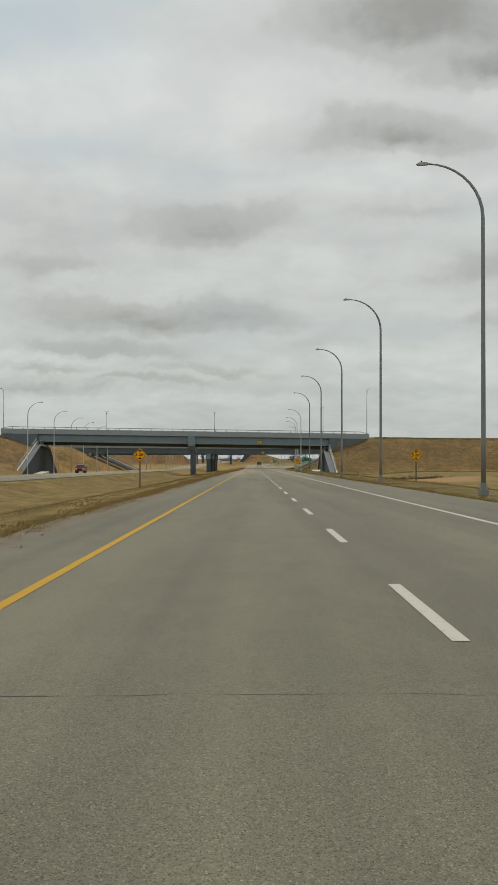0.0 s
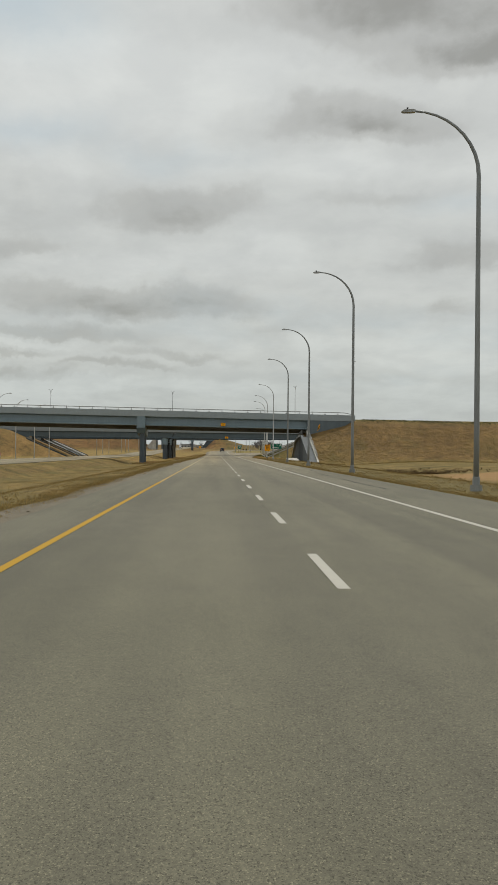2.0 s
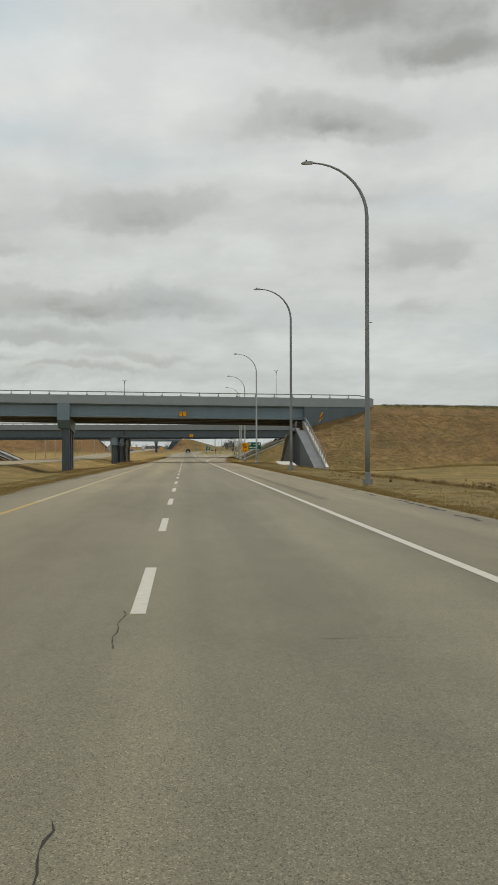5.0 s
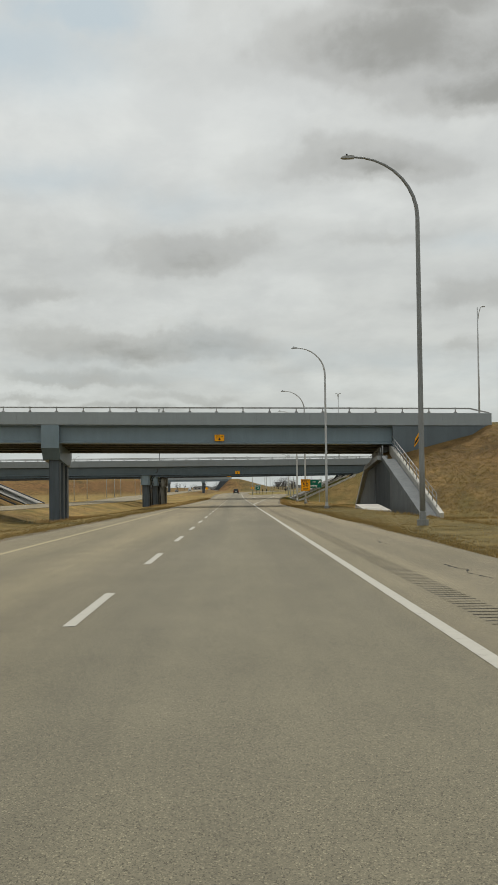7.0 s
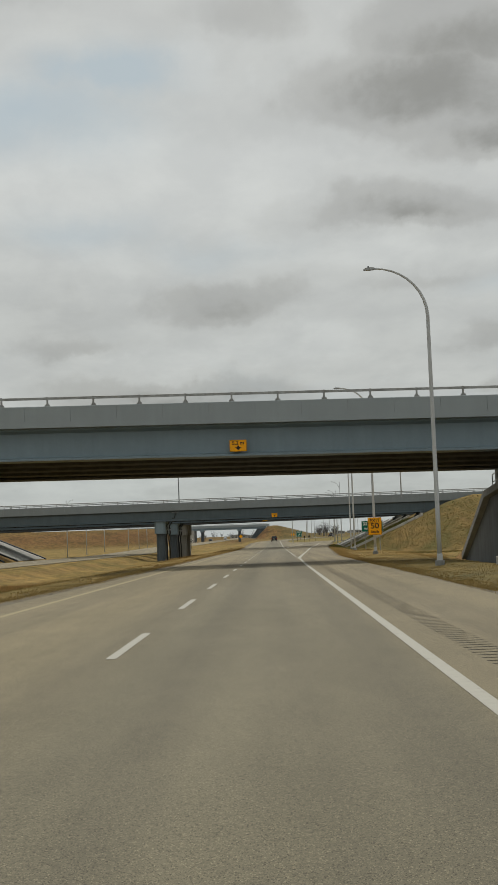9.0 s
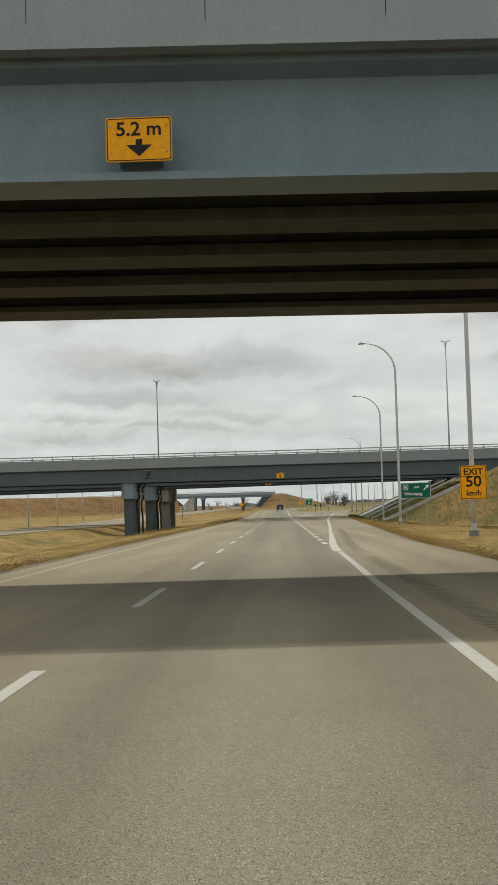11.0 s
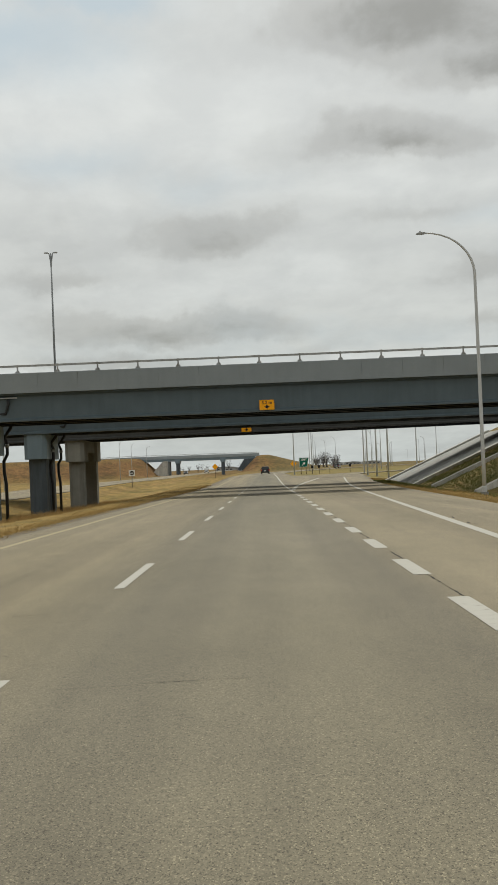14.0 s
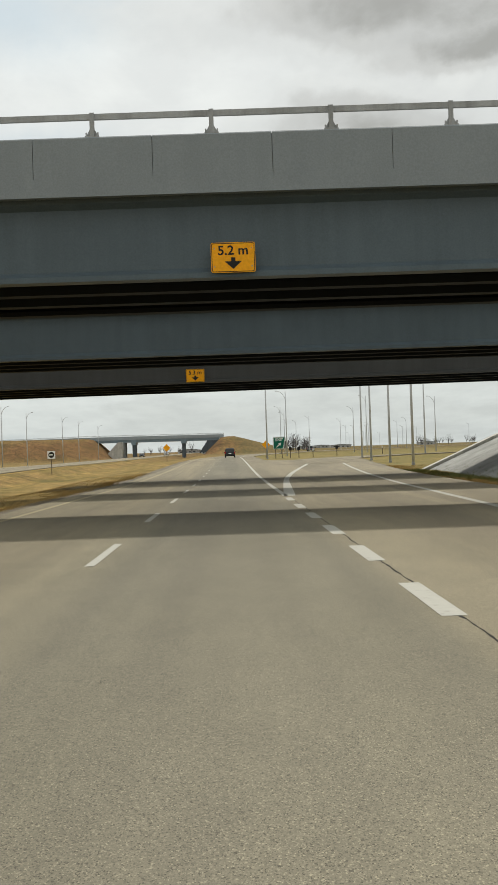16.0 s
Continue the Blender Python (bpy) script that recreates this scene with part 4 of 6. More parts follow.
def diamond_sign(x, y):
    z = ground_z(x, y)
    s = thing("clearance_warning_sign", (x, y, z), "yellow diamond clearance warning sign on a wooden post", "sign", "warning signs")
    bm = B()
    box(bm, -0.05, 0.05, 0.0, 0.1, -0.4, 2.5 - z)
    part("post", bm, M_WOOD, s)
    r = 0.54
    c = 2.1 - z
    dia = [(0, c + r), (-r, c), (0, c - r), (r, c)]
    panel(s, dia, -0.015, 0.012, M_SIGNY)
    q, q2 = r - 0.03, r - 0.06
    ring(s, [(0, c + q), (-q, c), (0, c - q), (q, c)], [(0, c + q2), (-q2, c), (0, c - q2), (q2, c)], -0.018, M_BLACK)
    writing("5.2m", 0.34, M_BLACK, s, (0, -0.02, c), sx=1.1)
    for d in (1, -1):
        panel(s, [(-0.15, c + d * 0.36), (0.15, c + d * 0.36), (0, c + d * 0.18)], -0.019, 0.003, M_BLACK, "arrow")
    return s


diamond_sign(-10.6, 104.7)
diamond_sign(12.1, 108.2)


# ---- second crossing: slopes, seats and drains ----
M_PAVE = material("slope_paving_concrete", weathered((0.33, 0.33, 0.305), 0.3, 0.9))


def slope_at(x0, side, s):
    """A point s metres along the open slope that climbs away from the road at x0."""
    n = math.hypot(2.3, 1.0)
    return x0 + side * 2.3 / n * s, -0.1 + s / n


def slope_curb(x0, side, y, width, length, label, z_add=0.0):
    """A raised concrete curb running up the slope, beside the paving under a deck."""
    c = thing("slope_curb", (x0, y, 0), label, "curb", "slope curbs")
    bm = B()
    (xa, za), (xb, zb) = slope_at(0, side, -0.8), slope_at(0, side, length)
    prism(bm, [(xa, za - 0.9 + z_add), (xa, za + 0.32 + z_add), (xb, zb + 0.32 + z_add), (xb, zb - 0.4 + z_add)], "y", -width / 2, width / 2)
    part("curb", bm, M_CONC if side > 0 else M_ABUTD, c)
    return c


for x0, side in ((TOE, 1), (-49.5, -1)):
    dz = 0.0 if side > 0 else -0.3
    for y in (471.5, 493.0, 506.0, 537.5):
        slope_curb(x0, side, y, 1.15, 12.6 if side > 0 else 13.5, "pale concrete curb running up the bridge slope" if side > 0 else "dull grey concrete curb running up the bridge slope", dz - (0.14 if y < 475 else 0.0))
    for ya, yb in ((506.6, 536.9),):
        sp_ = thing("slope_paving", (x0, ya, 0), "dark concrete slope paving beneath the bridge decks", "paving", "slope paving")
        bm = B()
        (xa, za), (xb, zb) = slope_at(0, side, -0.5), slope_at(0, side, 12.6)
        prism(bm, [(xa, za - 0.3 + dz), (xa, za + 0.10 + dz), (xb, zb + 0.10 + dz), (xb, zb - 0.3 + dz)], "y", 0.02, yb - ya - 0.02)
        part("slab", bm, M_PAVE, sp_)


def seat(y0, y1, x, side, zs):
    """The bank seat that carries a deck's end, with its drain pipe."""
    s = thing("bank_seat", (x, y0, 0), "grey concrete bank seat with black drain pipes under a deck end", "abutment", "bank seats")
    bm = B()
    box(bm, min(0, side * 1.4), max(0, side * 1.4), 0.2, y1 - y0 - 0.2, zs - 2.6, zs - 0.01)
    part("seat", bm, M_CONCD, s)
    bm = B()
    box(bm, min(side * 0.75, side * 14), max(side * 0.75, side * 14), 0.1, 0.7, zs + 0.01, zs + 2.0)
    box(bm, min(side * 1.42, side * 14), max(side * 1.42, side * 14), 0.1, 0.7, zs - 2.2, zs + 0.005)
    part("end_wall", bm, M_GIRDER2, s)
    for dy in (0.3, 2.6):
        bm = B()
        tube(bm, [(-side * 0.25, dy, zs + 0.3), (-side * 0.3, dy, zs - 0.3), (-side * 0.75, dy - 0.2, zs - 0.6), (-side * 0.8, dy - 0.2, zs - 1.6), (-side * 0.4, dy - 0.2, zs - 2.1)], 0.13, 8)
        part("drain_pipe", bm, M_PIPE, s)
    return s


for ya, yb, zs in ((475.5, 482.7, 5.36), (497.4, 504.0, 5.43), (516.5, 528.6, 5.5)):
    seat(ya + B2_SKEW * 27.2, yb + B2_SKEW * 27.2, 27.2, 1, zs)
    seat(ya - B2_SKEW * 61, yb - B2_SKEW * 61, -61.0, -1, zs)


def pier_drain(parent, x, y, zs, flip):
    """A down-pipe that leaves the girder, kinks round the cap and drops to the ground."""
    bm = B()
    pts = [(x + 1.5, y - 0.2 * flip, zs + 0.25), (x + 1.45, y, zs - 0.1), (x + 0.95, y + 0.1, zs - 0.75), (x + 1.12, y + 0.1, zs - 1.2), (x + 1.12, y + 0.1, zs - 2.0), (x + 0.85, y + 0.1, zs - 2.5), (x + 0.85, y + 0.1, zs - 3.2), (x + 0.98, y + 0.1, zs - 4.2), (x + 0.98, y + 0.1, -1.3)]
    tube(bm, pts, 0.12, 8)
    d = part("drain_pipe", bm, M_PIPE, parent)
    bm = B()
    tube(bm, [(x + 1.12, y + 0.1, zs - 1.5), (x + 1.12, y + 0.1, zs - 1.25)], 0.16, 8)
    part("pipe_collar", bm, M_GALV, d)


for br, ya, yb, zs in ((b2[0], 475.8, 482.5, 5.43), (b2[1], 497.7, 503.8, 5.43)):
    pier_drain(br, -17.8, ya + 2.2, zs, 1)
    pier_drain(br, -17.8, yb - 0.3, zs, -1)
    bm = B()
    tube(bm, [(-16.4, ya + 0.4, zs + 0.55), (-15.2, ya - 0.15, zs + 0.55), (-15.0, ya - 0.2, zs + 1.2), (-15.0, ya - 0.2, zs + 1.6)], 0.10, 8)
    part("drain_pipe", bm, M_PIPE, br)
    bm = B()
    box(bm, -15.7, -14.4, ya - 0.3, ya - 0.1, zs + 1.55, zs + 1.63)
    part("drain_tray", bm, M_GALV, br)


# the piers of the second crossing stand square to its skewed decks
for br in b2:
    for ob in br.children_recursive:
        if ob.name.startswith(("pier_", "drain_", "pipe_")):
            for v in ob.data.vertices:
                v.co.x += 0.024 * (v.co.y - 477) - 0.1
shear(b1, dz=B1_FALL, fall=-0.077, y_at=326.0)
for br, fall, y_at, rise in zip(b2, (0.0, 0.0, 0.008), (475.5, 497.5, 516.5), (-0.003, 0.0, 0.004)):
    shear(br, dy=B2_SKEW, fall=fall, y_at=y_at, dz=rise)


# ---- handrails and hazard plate at the first crossing ----
def handrail(pts, label):
    """A steel pipe handrail on posts that follows a line."""
    h = thing("handrail", pts[0], label, "handrail", "handrails")
    o = Vector(pts[0])
    P_ = [Vector(p) - o for p in pts]
    for up in (1.0, 0.52):
        bm = B()
        tube(bm, [p + Vector((0, 0, up)) for p in P_], 0.035, 6)
        part("rail", bm, M_GALV, h)
    for a, b in zip(P_, P_[1:]):
        n = max(1, round((b - a).length / 2.2))
        for k in range(n + (1 if b is P_[-1] else 0)):
            p = a.lerp(b, k / n)
            bm = B()
            tube(bm, [p - Vector((0, 0, 0.05)), p + Vector((0, 0, 1.0))], 0.035, 6)
            part("post", bm, M_GALV, h)
    return h


for x, side in ((16.0, 1), (-54.0, -1)):
    lift = 0.0 if side > 0 else 1.55
    handrail([(x + side * 1.57, 297.0, 0.12), (x + side * 1.57, 326.0, 5.98 + lift)], "galvanised pipe handrail on the curb up the embankment")
    handrail([(x + side * 0.2, 322.0, 4.83 + lift), (x + side * 0.2, 334.2, 4.06 + lift * 1.06)], "galvanised pipe handrail on the abutment")


def hazard_plate(x, y, z):
    s = thing("hazard_plate", (x, y, z), "yellow and black striped hazard plate on the bridge end wall", "sign", "hazard plates")
    panel(s, [(-0.20, -0.80), (-0.04, -0.62), (0.24, -0.02), (0.24, 0.74), (0.10, 0.62), (-0.16, 0.02)], -0.02, 0.015, M_SIGNY)
    panel(s, [(-0.175, -0.62), (0.225, 0.14), (0.225, 0.44), (-0.165, -0.28)], -0.024, 0.003, M_BLACK, "stripe")
    return s


hazard_plate(20.0, 325.07, 6.55).rotation_euler.y = radians(6)


# ---- more lamps ----
def simple_lamp(x, y, z, h, arms, label, r0=0.11, group="street lamps beyond", spread=1.0, mat=M_LITPOLE):
    """A slim mast with short raised arms; arms lists the sideways directions."""
    sl = thing("street_lamp", (x, y, z), label, "street lamp", group)
    bm = B()
    tube(bm, [(0, 0, 0), (0, 0, h * 0.5), (0, 0, h)], [r0, r0 * 0.8, r0 * 0.55], 8)
    part("pole", bm, mat, sl)
    for a in arms:
        bm = B()
        tube(bm, [(0, 0, h - 1.6), (a * 0.22 * spread, 0, h - 0.7), (a * 0.5 * spread, 0, h - 0.1), (a * 0.8 * spread, 0, h + 0.08)], 0.045, 6)
        part("arm", bm, mat, sl)
        bm = B()
        box(bm, min(a * 0.75 * spread, a * (0.75 * spread + 0.38)), max(a * 0.75 * spread, a * (0.75 * spread + 0.38)), -0.13, 0.13, h + 0.0, h + 0.11, 0.03)
        part("lamp_head", bm, M_GALV, sl)
    bm = B()
    box(bm, -0.15, 0.15, -0.15, 0.15, -0.4, 0.2, 0.03)
    part("base_box", bm, M_GALV, sl)
    return sl


DBL = "slim double-armed street lamp standing on the bridge parapet"
simple_lamp(-16.45, 504.55, 8.6, 13.1, (-1, 1), DBL, spread=0.28, mat=M_POLE)
simple_lamp(24.1, 474.65, 8.5, 14.1, (-1, 1), DBL, spread=0.28)
simple_lamp(27.5, 331.0, 8.2, 12.5, (1,), "slim street lamp at the end of the bridge", spread=0.6)
simple_lamp(-65.2, 331.0, 9.1, 11.6, (-1,), "slim street lamp at the end of the bridge", spread=0.6)
simple_lamp(-58.6, 505.8, 8.6, 13.5, (-1, 1), DBL, spread=0.55)
for x, y, h in ((17.9, 560, 14.7), (17.6, 574, 13.0), (17.7, 592, 13.0), (18.7, 612, 13.0), (31, 640, 13), (7.4, 641, 13), (13.2, 706, 13)):
    simple_lamp(x, y, ground_z(x, y), h, (-1,), "plain steel street lamp on the turf beside the exit ramp", 0.125, "ramp street lamps", 2.2)
for x, y in ((-46.3, 258), (-47.5, 300), (-49.4, 342), (-51.0, 379), (-51.4, 415), (-52.2, 453)):
    street_lamp(x, y, ground_z(x, y), lean=1, h=14.6, label="tall grey street lamp beside the opposite carriageway", mat=M_LITPOLE)
for i, y in enumerate((560, 600, 646, 690, 735, 778, 830, 881, 957)):
    x = -47.5 - (i % 3) * 1.2
    simple_lamp(x, y, ground_z(x, y), 13.6, (1,), "pale steel street lamp beside the opposite carriageway", 0.13, "street lamps beyond", 1.8)
far_rng = random.Random(4)
for i in range(34):
    y = 730 + 32 * i + far_rng.uniform(-10, 10)
    x = bend(y) * far_rng.choice((0.25, 0.6, 1.0)) + far_rng.choice((12, 16, 30, 46)) + far_rng.uniform(-3, 3)
    simple_lamp(x, y, ground_z(x, y), far_rng.uniform(11.5, 14), (-1,), "slim distant street lamp", 0.12, "distant street lamps", 1.8)


# ---- signs along the exit ----
def post(s, x, z0, z1, mat=M_GALV, r=0.05, y=0.03):
    bm = B()
    box(bm, x - r, x + r, y, y + 2 * r, z0, z1)
    return part("post", bm, mat, s)


def advisory_sign(x, y, z):
    s = thing("exit_speed_sign", (x, y, z), "orange-yellow exit speed sign with black lettering on a lamp pole", "sign")
    w, h = 1.22, 1.55
    panel(s, rounded(w, h, 0.06), -0.02, 0.02, M_SIGNY)
    ring(s, rounded(w - 0.05, h - 0.05, 0.05), rounded(w - 0.1, h - 0.1, 0.04), -0.023, M_BLACK)
    writing("EXIT", 0.42, M_BLACK, s, (0, -0.024, 0.48), sx=1.05)
    writing("50", 0.68, M_BLACK, s, (0, -0.024, 0.02), sx=1.1)
    writing("km/h", 0.34, M_BLACK, s, (0, -0.024, -0.5), sx=1.0)
    panel(s, [(-0.56, 0.26), (0.56, 0.26), (0.56, 0.285), (-0.56, 0.285)], -0.023, 0.003, M_BLACK, "rule")
    for dz in (-0.5, 0.5):
        bm = B()
        box(bm, -0.3, 0.3, 0, 0.1, dz - 0.03, dz + 0.03)
        part("bracket", bm, M_GALV, s)
    return s


advisory_sign(10.92, 365.76, 2.32)


def arrow_up_right(s, cx, cz, k, y, mat):
    d = 0.7071
    pts = [(-0.07, -0.55), (0.07, -0.55), (0.07, 0.05), (0.3, 0.05), (0, 0.5), (-0.3, 0.05), (-0.07, 0.05)]
    rot = [(cx + k * (px * d + pz * d), cz + k * (-px * d + pz * d)) for px, pz in pts]
    panel(s, rot, y, 0.003, mat, "arrow")


def guide_sign(x, y, z0):
    s = thing("exit_guide_sign", (x, y, z0), "large green exit guide sign with white lettering on two posts", "sign")
    w, h, zc = 3.3, 1.72, 3.05 - z0
    off = [(u, v + zc) for u, v in rounded(w, h, 0.12)]
    panel(s, off, -0.03, 0.03, M_SIGNG)
    ring(s, [(u, v + zc) for u, v in rounded(w - 0.03, h - 0.03, 0.11)], [(u, v + zc) for u, v in rounded(w - 0.10, h - 0.10, 0.09)], -0.033, M_SIGNW)
    writing("EAST", 0.27, M_SIGNW, s, (0.12, -0.034, zc + 0.35))
    writing("Winnipeg", 0.47, M_SIGNW, s, (-0.28, -0.034, zc - 0.38), sx=1.08)
    # route shield: a plain crest with a leaf-like mark
    panel(s, [(-1.4, zc + 0.66), (-0.82, zc + 0.66), (-0.82, zc + 0.3), (-0.92, zc + 0.08), (-1.3, zc + 0.08), (-1.4, zc + 0.3)], -0.033, 0.003, M_SIGNW, "shield")
    panel(s, [(-1.34, zc + 0.6), (-0.88, zc + 0.6), (-0.88, zc + 0.3), (-0.96, zc + 0.13), (-1.26, zc + 0.13), (-1.34, zc + 0.3)], -0.037, 0.003, M_SIGNG, "shield_field")
    panel(s, [(-1.11, zc + 0.54), (-1.05, zc + 0.43), (-0.95, zc + 0.42), (-1.02, zc + 0.3), (-1.11, zc + 0.22), (-1.20, zc + 0.3), (-1.27, zc + 0.42), (-1.17, zc + 0.43)], -0.041, 0.003, M_SIGNW, "leaf_mark")
    arrow_up_right(s, 1.17, zc + 0.34, 0.78, -0.034, M_SIGNW)
    for px in (-1.1, 1.1):
        post(s, px, -0.6, zc + 0.8, M_GALV, 0.05)
    return s


guide_sign(17.0, 450.0, ground_z(17.0, 450.0))


def gore_sign(x, y):
    z0 = ground_z(x, y)
    s = thing("exit_gore_sign", (x, y, z0), "green slanted exit sign with white arrow on two posts", "sign")
    panel(s, [(-0.95, 1.4), (0.62, 1.4), (1.0, 3.3), (-0.95, 3.3)], -0.03, 0.03, M_SIGNG)
    ring(s, [(-0.92, 1.43), (0.6, 1.43), (0.96, 3.27), (-0.92, 3.27)], [(-0.86, 1.49), (0.55, 1.49), (0.89, 3.21), (-0.86, 3.21)], -0.033, M_SIGNW)
    writing("EXIT", 0.58, M_SIGNW, s, (0.0, -0.034, 2.85))
    arrow_up_right(s, -0.08, 2.05, 0.95, -0.034, M_SIGNW)
    for px in (-0.6, 0.4):
        post(s, px, -0.4, 3.1, M_WOOD, 0.06)
    return s


gore_sign(9.5, 648)


def marker_post(x, y, col, label, h=1.6, k=0.22):
    z0 = ground_z(x, y)
    s = thing("marker_post", (x, y, z0), label, "marker", "gore markers")
    post(s, 0, -0.3, h, M_WOOD, 0.05)
    panel(s, [(-k, h - 2 * k), (k, h - 2 * k), (k, h + 0.1), (-k, h + 0.1)], 0.0, 0.012, col)
    return s


marker_post(10.9, 642, M_BLACK, "black chevron marker on a wooden post at the gore")
marker_post(12.4, 646, M_BLACK, "black chevron marker on a wooden post at the gore")
marker_post(19.4, 660, M_BLACK, "dark delineator plate on a post beside the ramp")
marker_post(14.2, 640, M_SIGNW, "white delineator post on the turf", 1.2, 0.09)
marker_post(27.4, 664, M_SIGNW, "white delineator post on the turf", 1.2, 0.09)


def small_sign(x, y, mat, label, shape="square", h=2.2, k=0.42, facing_mat=None):
    z0 = ground_z(x, y)
    s = thing("road_sign", (x, y, z0), label, "sign", "small road signs")
    post(s, 0, -0.3, h, M_WOOD, 0.045)
    if shape == "square":
        panel(s, [(-k, h - k), (k, h - k), (k, h + k), (-k, h + k)], 0.0, 0.02, mat)
        panel(s, [(math.cos(a) * k * 0.78, h + math.sin(a) * k * 0.78) for a in [i * math.tau / 16 for i in range(16)]], -0.006, 0.004, M_TAR, "disc")
        panel(s, [(-k * 0.5, h - 0.07), (k * 0.5, h - 0.07), (k * 0.5, h + 0.07), (-k * 0.5, h + 0.07)], -0.011, 0.004, M_SIGNW, "bar")
    else:
        panel(s, [(0, h - k * 1.3), (k * 1.3, h), (0, h + k * 1.3), (-k * 1.3, h)], 0.0, 0.02, mat)
    return s


small_sign(-21.5, 616, M_SIGNW, "white square road sign with a dark disc, on the median", "square", 2.5, 0.5)
small_sign(-8.8, 664, M_SIGNY, "yellow diamond warning sign on the median", "diamond", 2.4, 0.5)
small_sign(7.6, 655, M_SIGNY, "small yellow diamond sign beside the gore", "diamond", 2.2, 0.5)


# ---- far crossing over the opposite carriageway ----
b3 = thing("road_bridge", (0, 1035, 0), "distant grey overpass with two piers and a sloping abutment", "bridge", "road bridges")
bm = B()
prism(bm, [(-64, 9.6), (-3, 9.3), (-3, 10.8), (-64, 11.1)], "y", 0.6, 11.4)
part("girder", bm, M_GIRDER, b3)
for y in (0, 11.6):
    bm = B()
    prism(bm, [(-110, 10.3), (-64, 10.7), (-1.0, 10.5), (-1.0, 11.9), (-64, 12.3), (-110, 11.8)], "y", y, y + 0.4)
    part("parapet", bm, M_BARRIER, b3)
    bm = B()
    tube(bm, [(-110, y + 0.2, 12.3), (-64, y + 0.2, 12.9), (-1, y + 0.2, 12.4)], 0.06, 6)
    part("rail", bm, M_GALV, b3)
for x in (-41.8, -19.3):
    bm = B()
    prism(bm, [(x - 1.1, 8.3), (x + 1.1, 8.3), (x + 1.2, 9.4), (x + 1.2, 11.0), (x - 1.2, 11.0), (x - 1.2, 9.4)], "y", 0.2, 11.2)
    part("pier_cap", bm, M_GIRDER, b3)
    for y in (1.0, 5.0, 9.0):
        bm = B()
        box(bm, x - 0.75, x + 0.75, y, y + 1.4, 1.2, 8.5, 0.08)
        part("pier_column", bm, M_PIER, b3)
bm = B()
prism(bm, [(-56.0, 1.5), (-46.5, 1.5), (-46.5, 9.6), (-48.5, 9.6)], "y", -6.5, 0.2)
part("abutment_wall", bm, M_CONC, b3)
bm = B()
prism(bm, [(-54.0, 1.5), (-45.7, 1.5), (-45.7, 9.4), (-48.0, 9.4)], "y", 0.3, 11.0)
part("abutment_face", bm, M_CONCD, b3)
bm = B()
prism(bm, [(-12, 4.0), (-3, 4.0), (2, 9.0), (-3, 9.3), (-8.5, 9.3)], "y", 0.5, 10.8)
part("abutment_face", bm, M_PIER, b3)


# ---- vehicles ----
M_CARB = material("black_car_paint", plain((0.018, 0.018, 0.020), 0.25))
M_CARW = material("white_car_paint", plain((0.70, 0.70, 0.69), 0.3))
M_CARG = material("grey_car_paint", plain((0.12, 0.13, 0.14), 0.3))
M_GLASS = material("tinted_glass", plain((0.02, 0.024, 0.026), 0.06))
M_TYRE = material("tyre_rubber", plain((0.02, 0.02, 0.02), 0.85))
M_RED = material("tail_lamp_red", plain((0.35, 0.012, 0.012), 0.25))


def wheel(parent, x, y, r, w):
    bm = B()
    prof = [(r * 0.62, -w / 2), (r * 0.94, -w / 2), (r, -w * 0.36), (r, w * 0.36), (r * 0.94, w / 2), (r * 0.62, w / 2)]
    n = 18
    rings = [[bm.verts.new((x + v, y + u * math.cos(k * math.tau / n), r + u * math.sin(k * math.tau / n))) for u, v in prof] for k in range(n)]
    for k in range(n):
        a, b = rings[k], rings[(k + 1) % n]
        for i in range(len(prof)):
            bm.faces.new((a[i], a[(i + 1) % len(prof)], b[(i + 1) % len(prof)], b[i]))
    ty = part("tyre", bm, M_TYRE, parent)
    bm = B()
    bmesh.ops.create_cone(bm, cap_ends=True, segments=14, radius1=r * 0.62, radius2=r * 0.62, depth=w * 0.6, matrix=Matrix.Translation((x, y, r)) @ Matrix.Rotation(radians(90), 4, "Y"))
    part("rim", bm, M_GALV, ty)


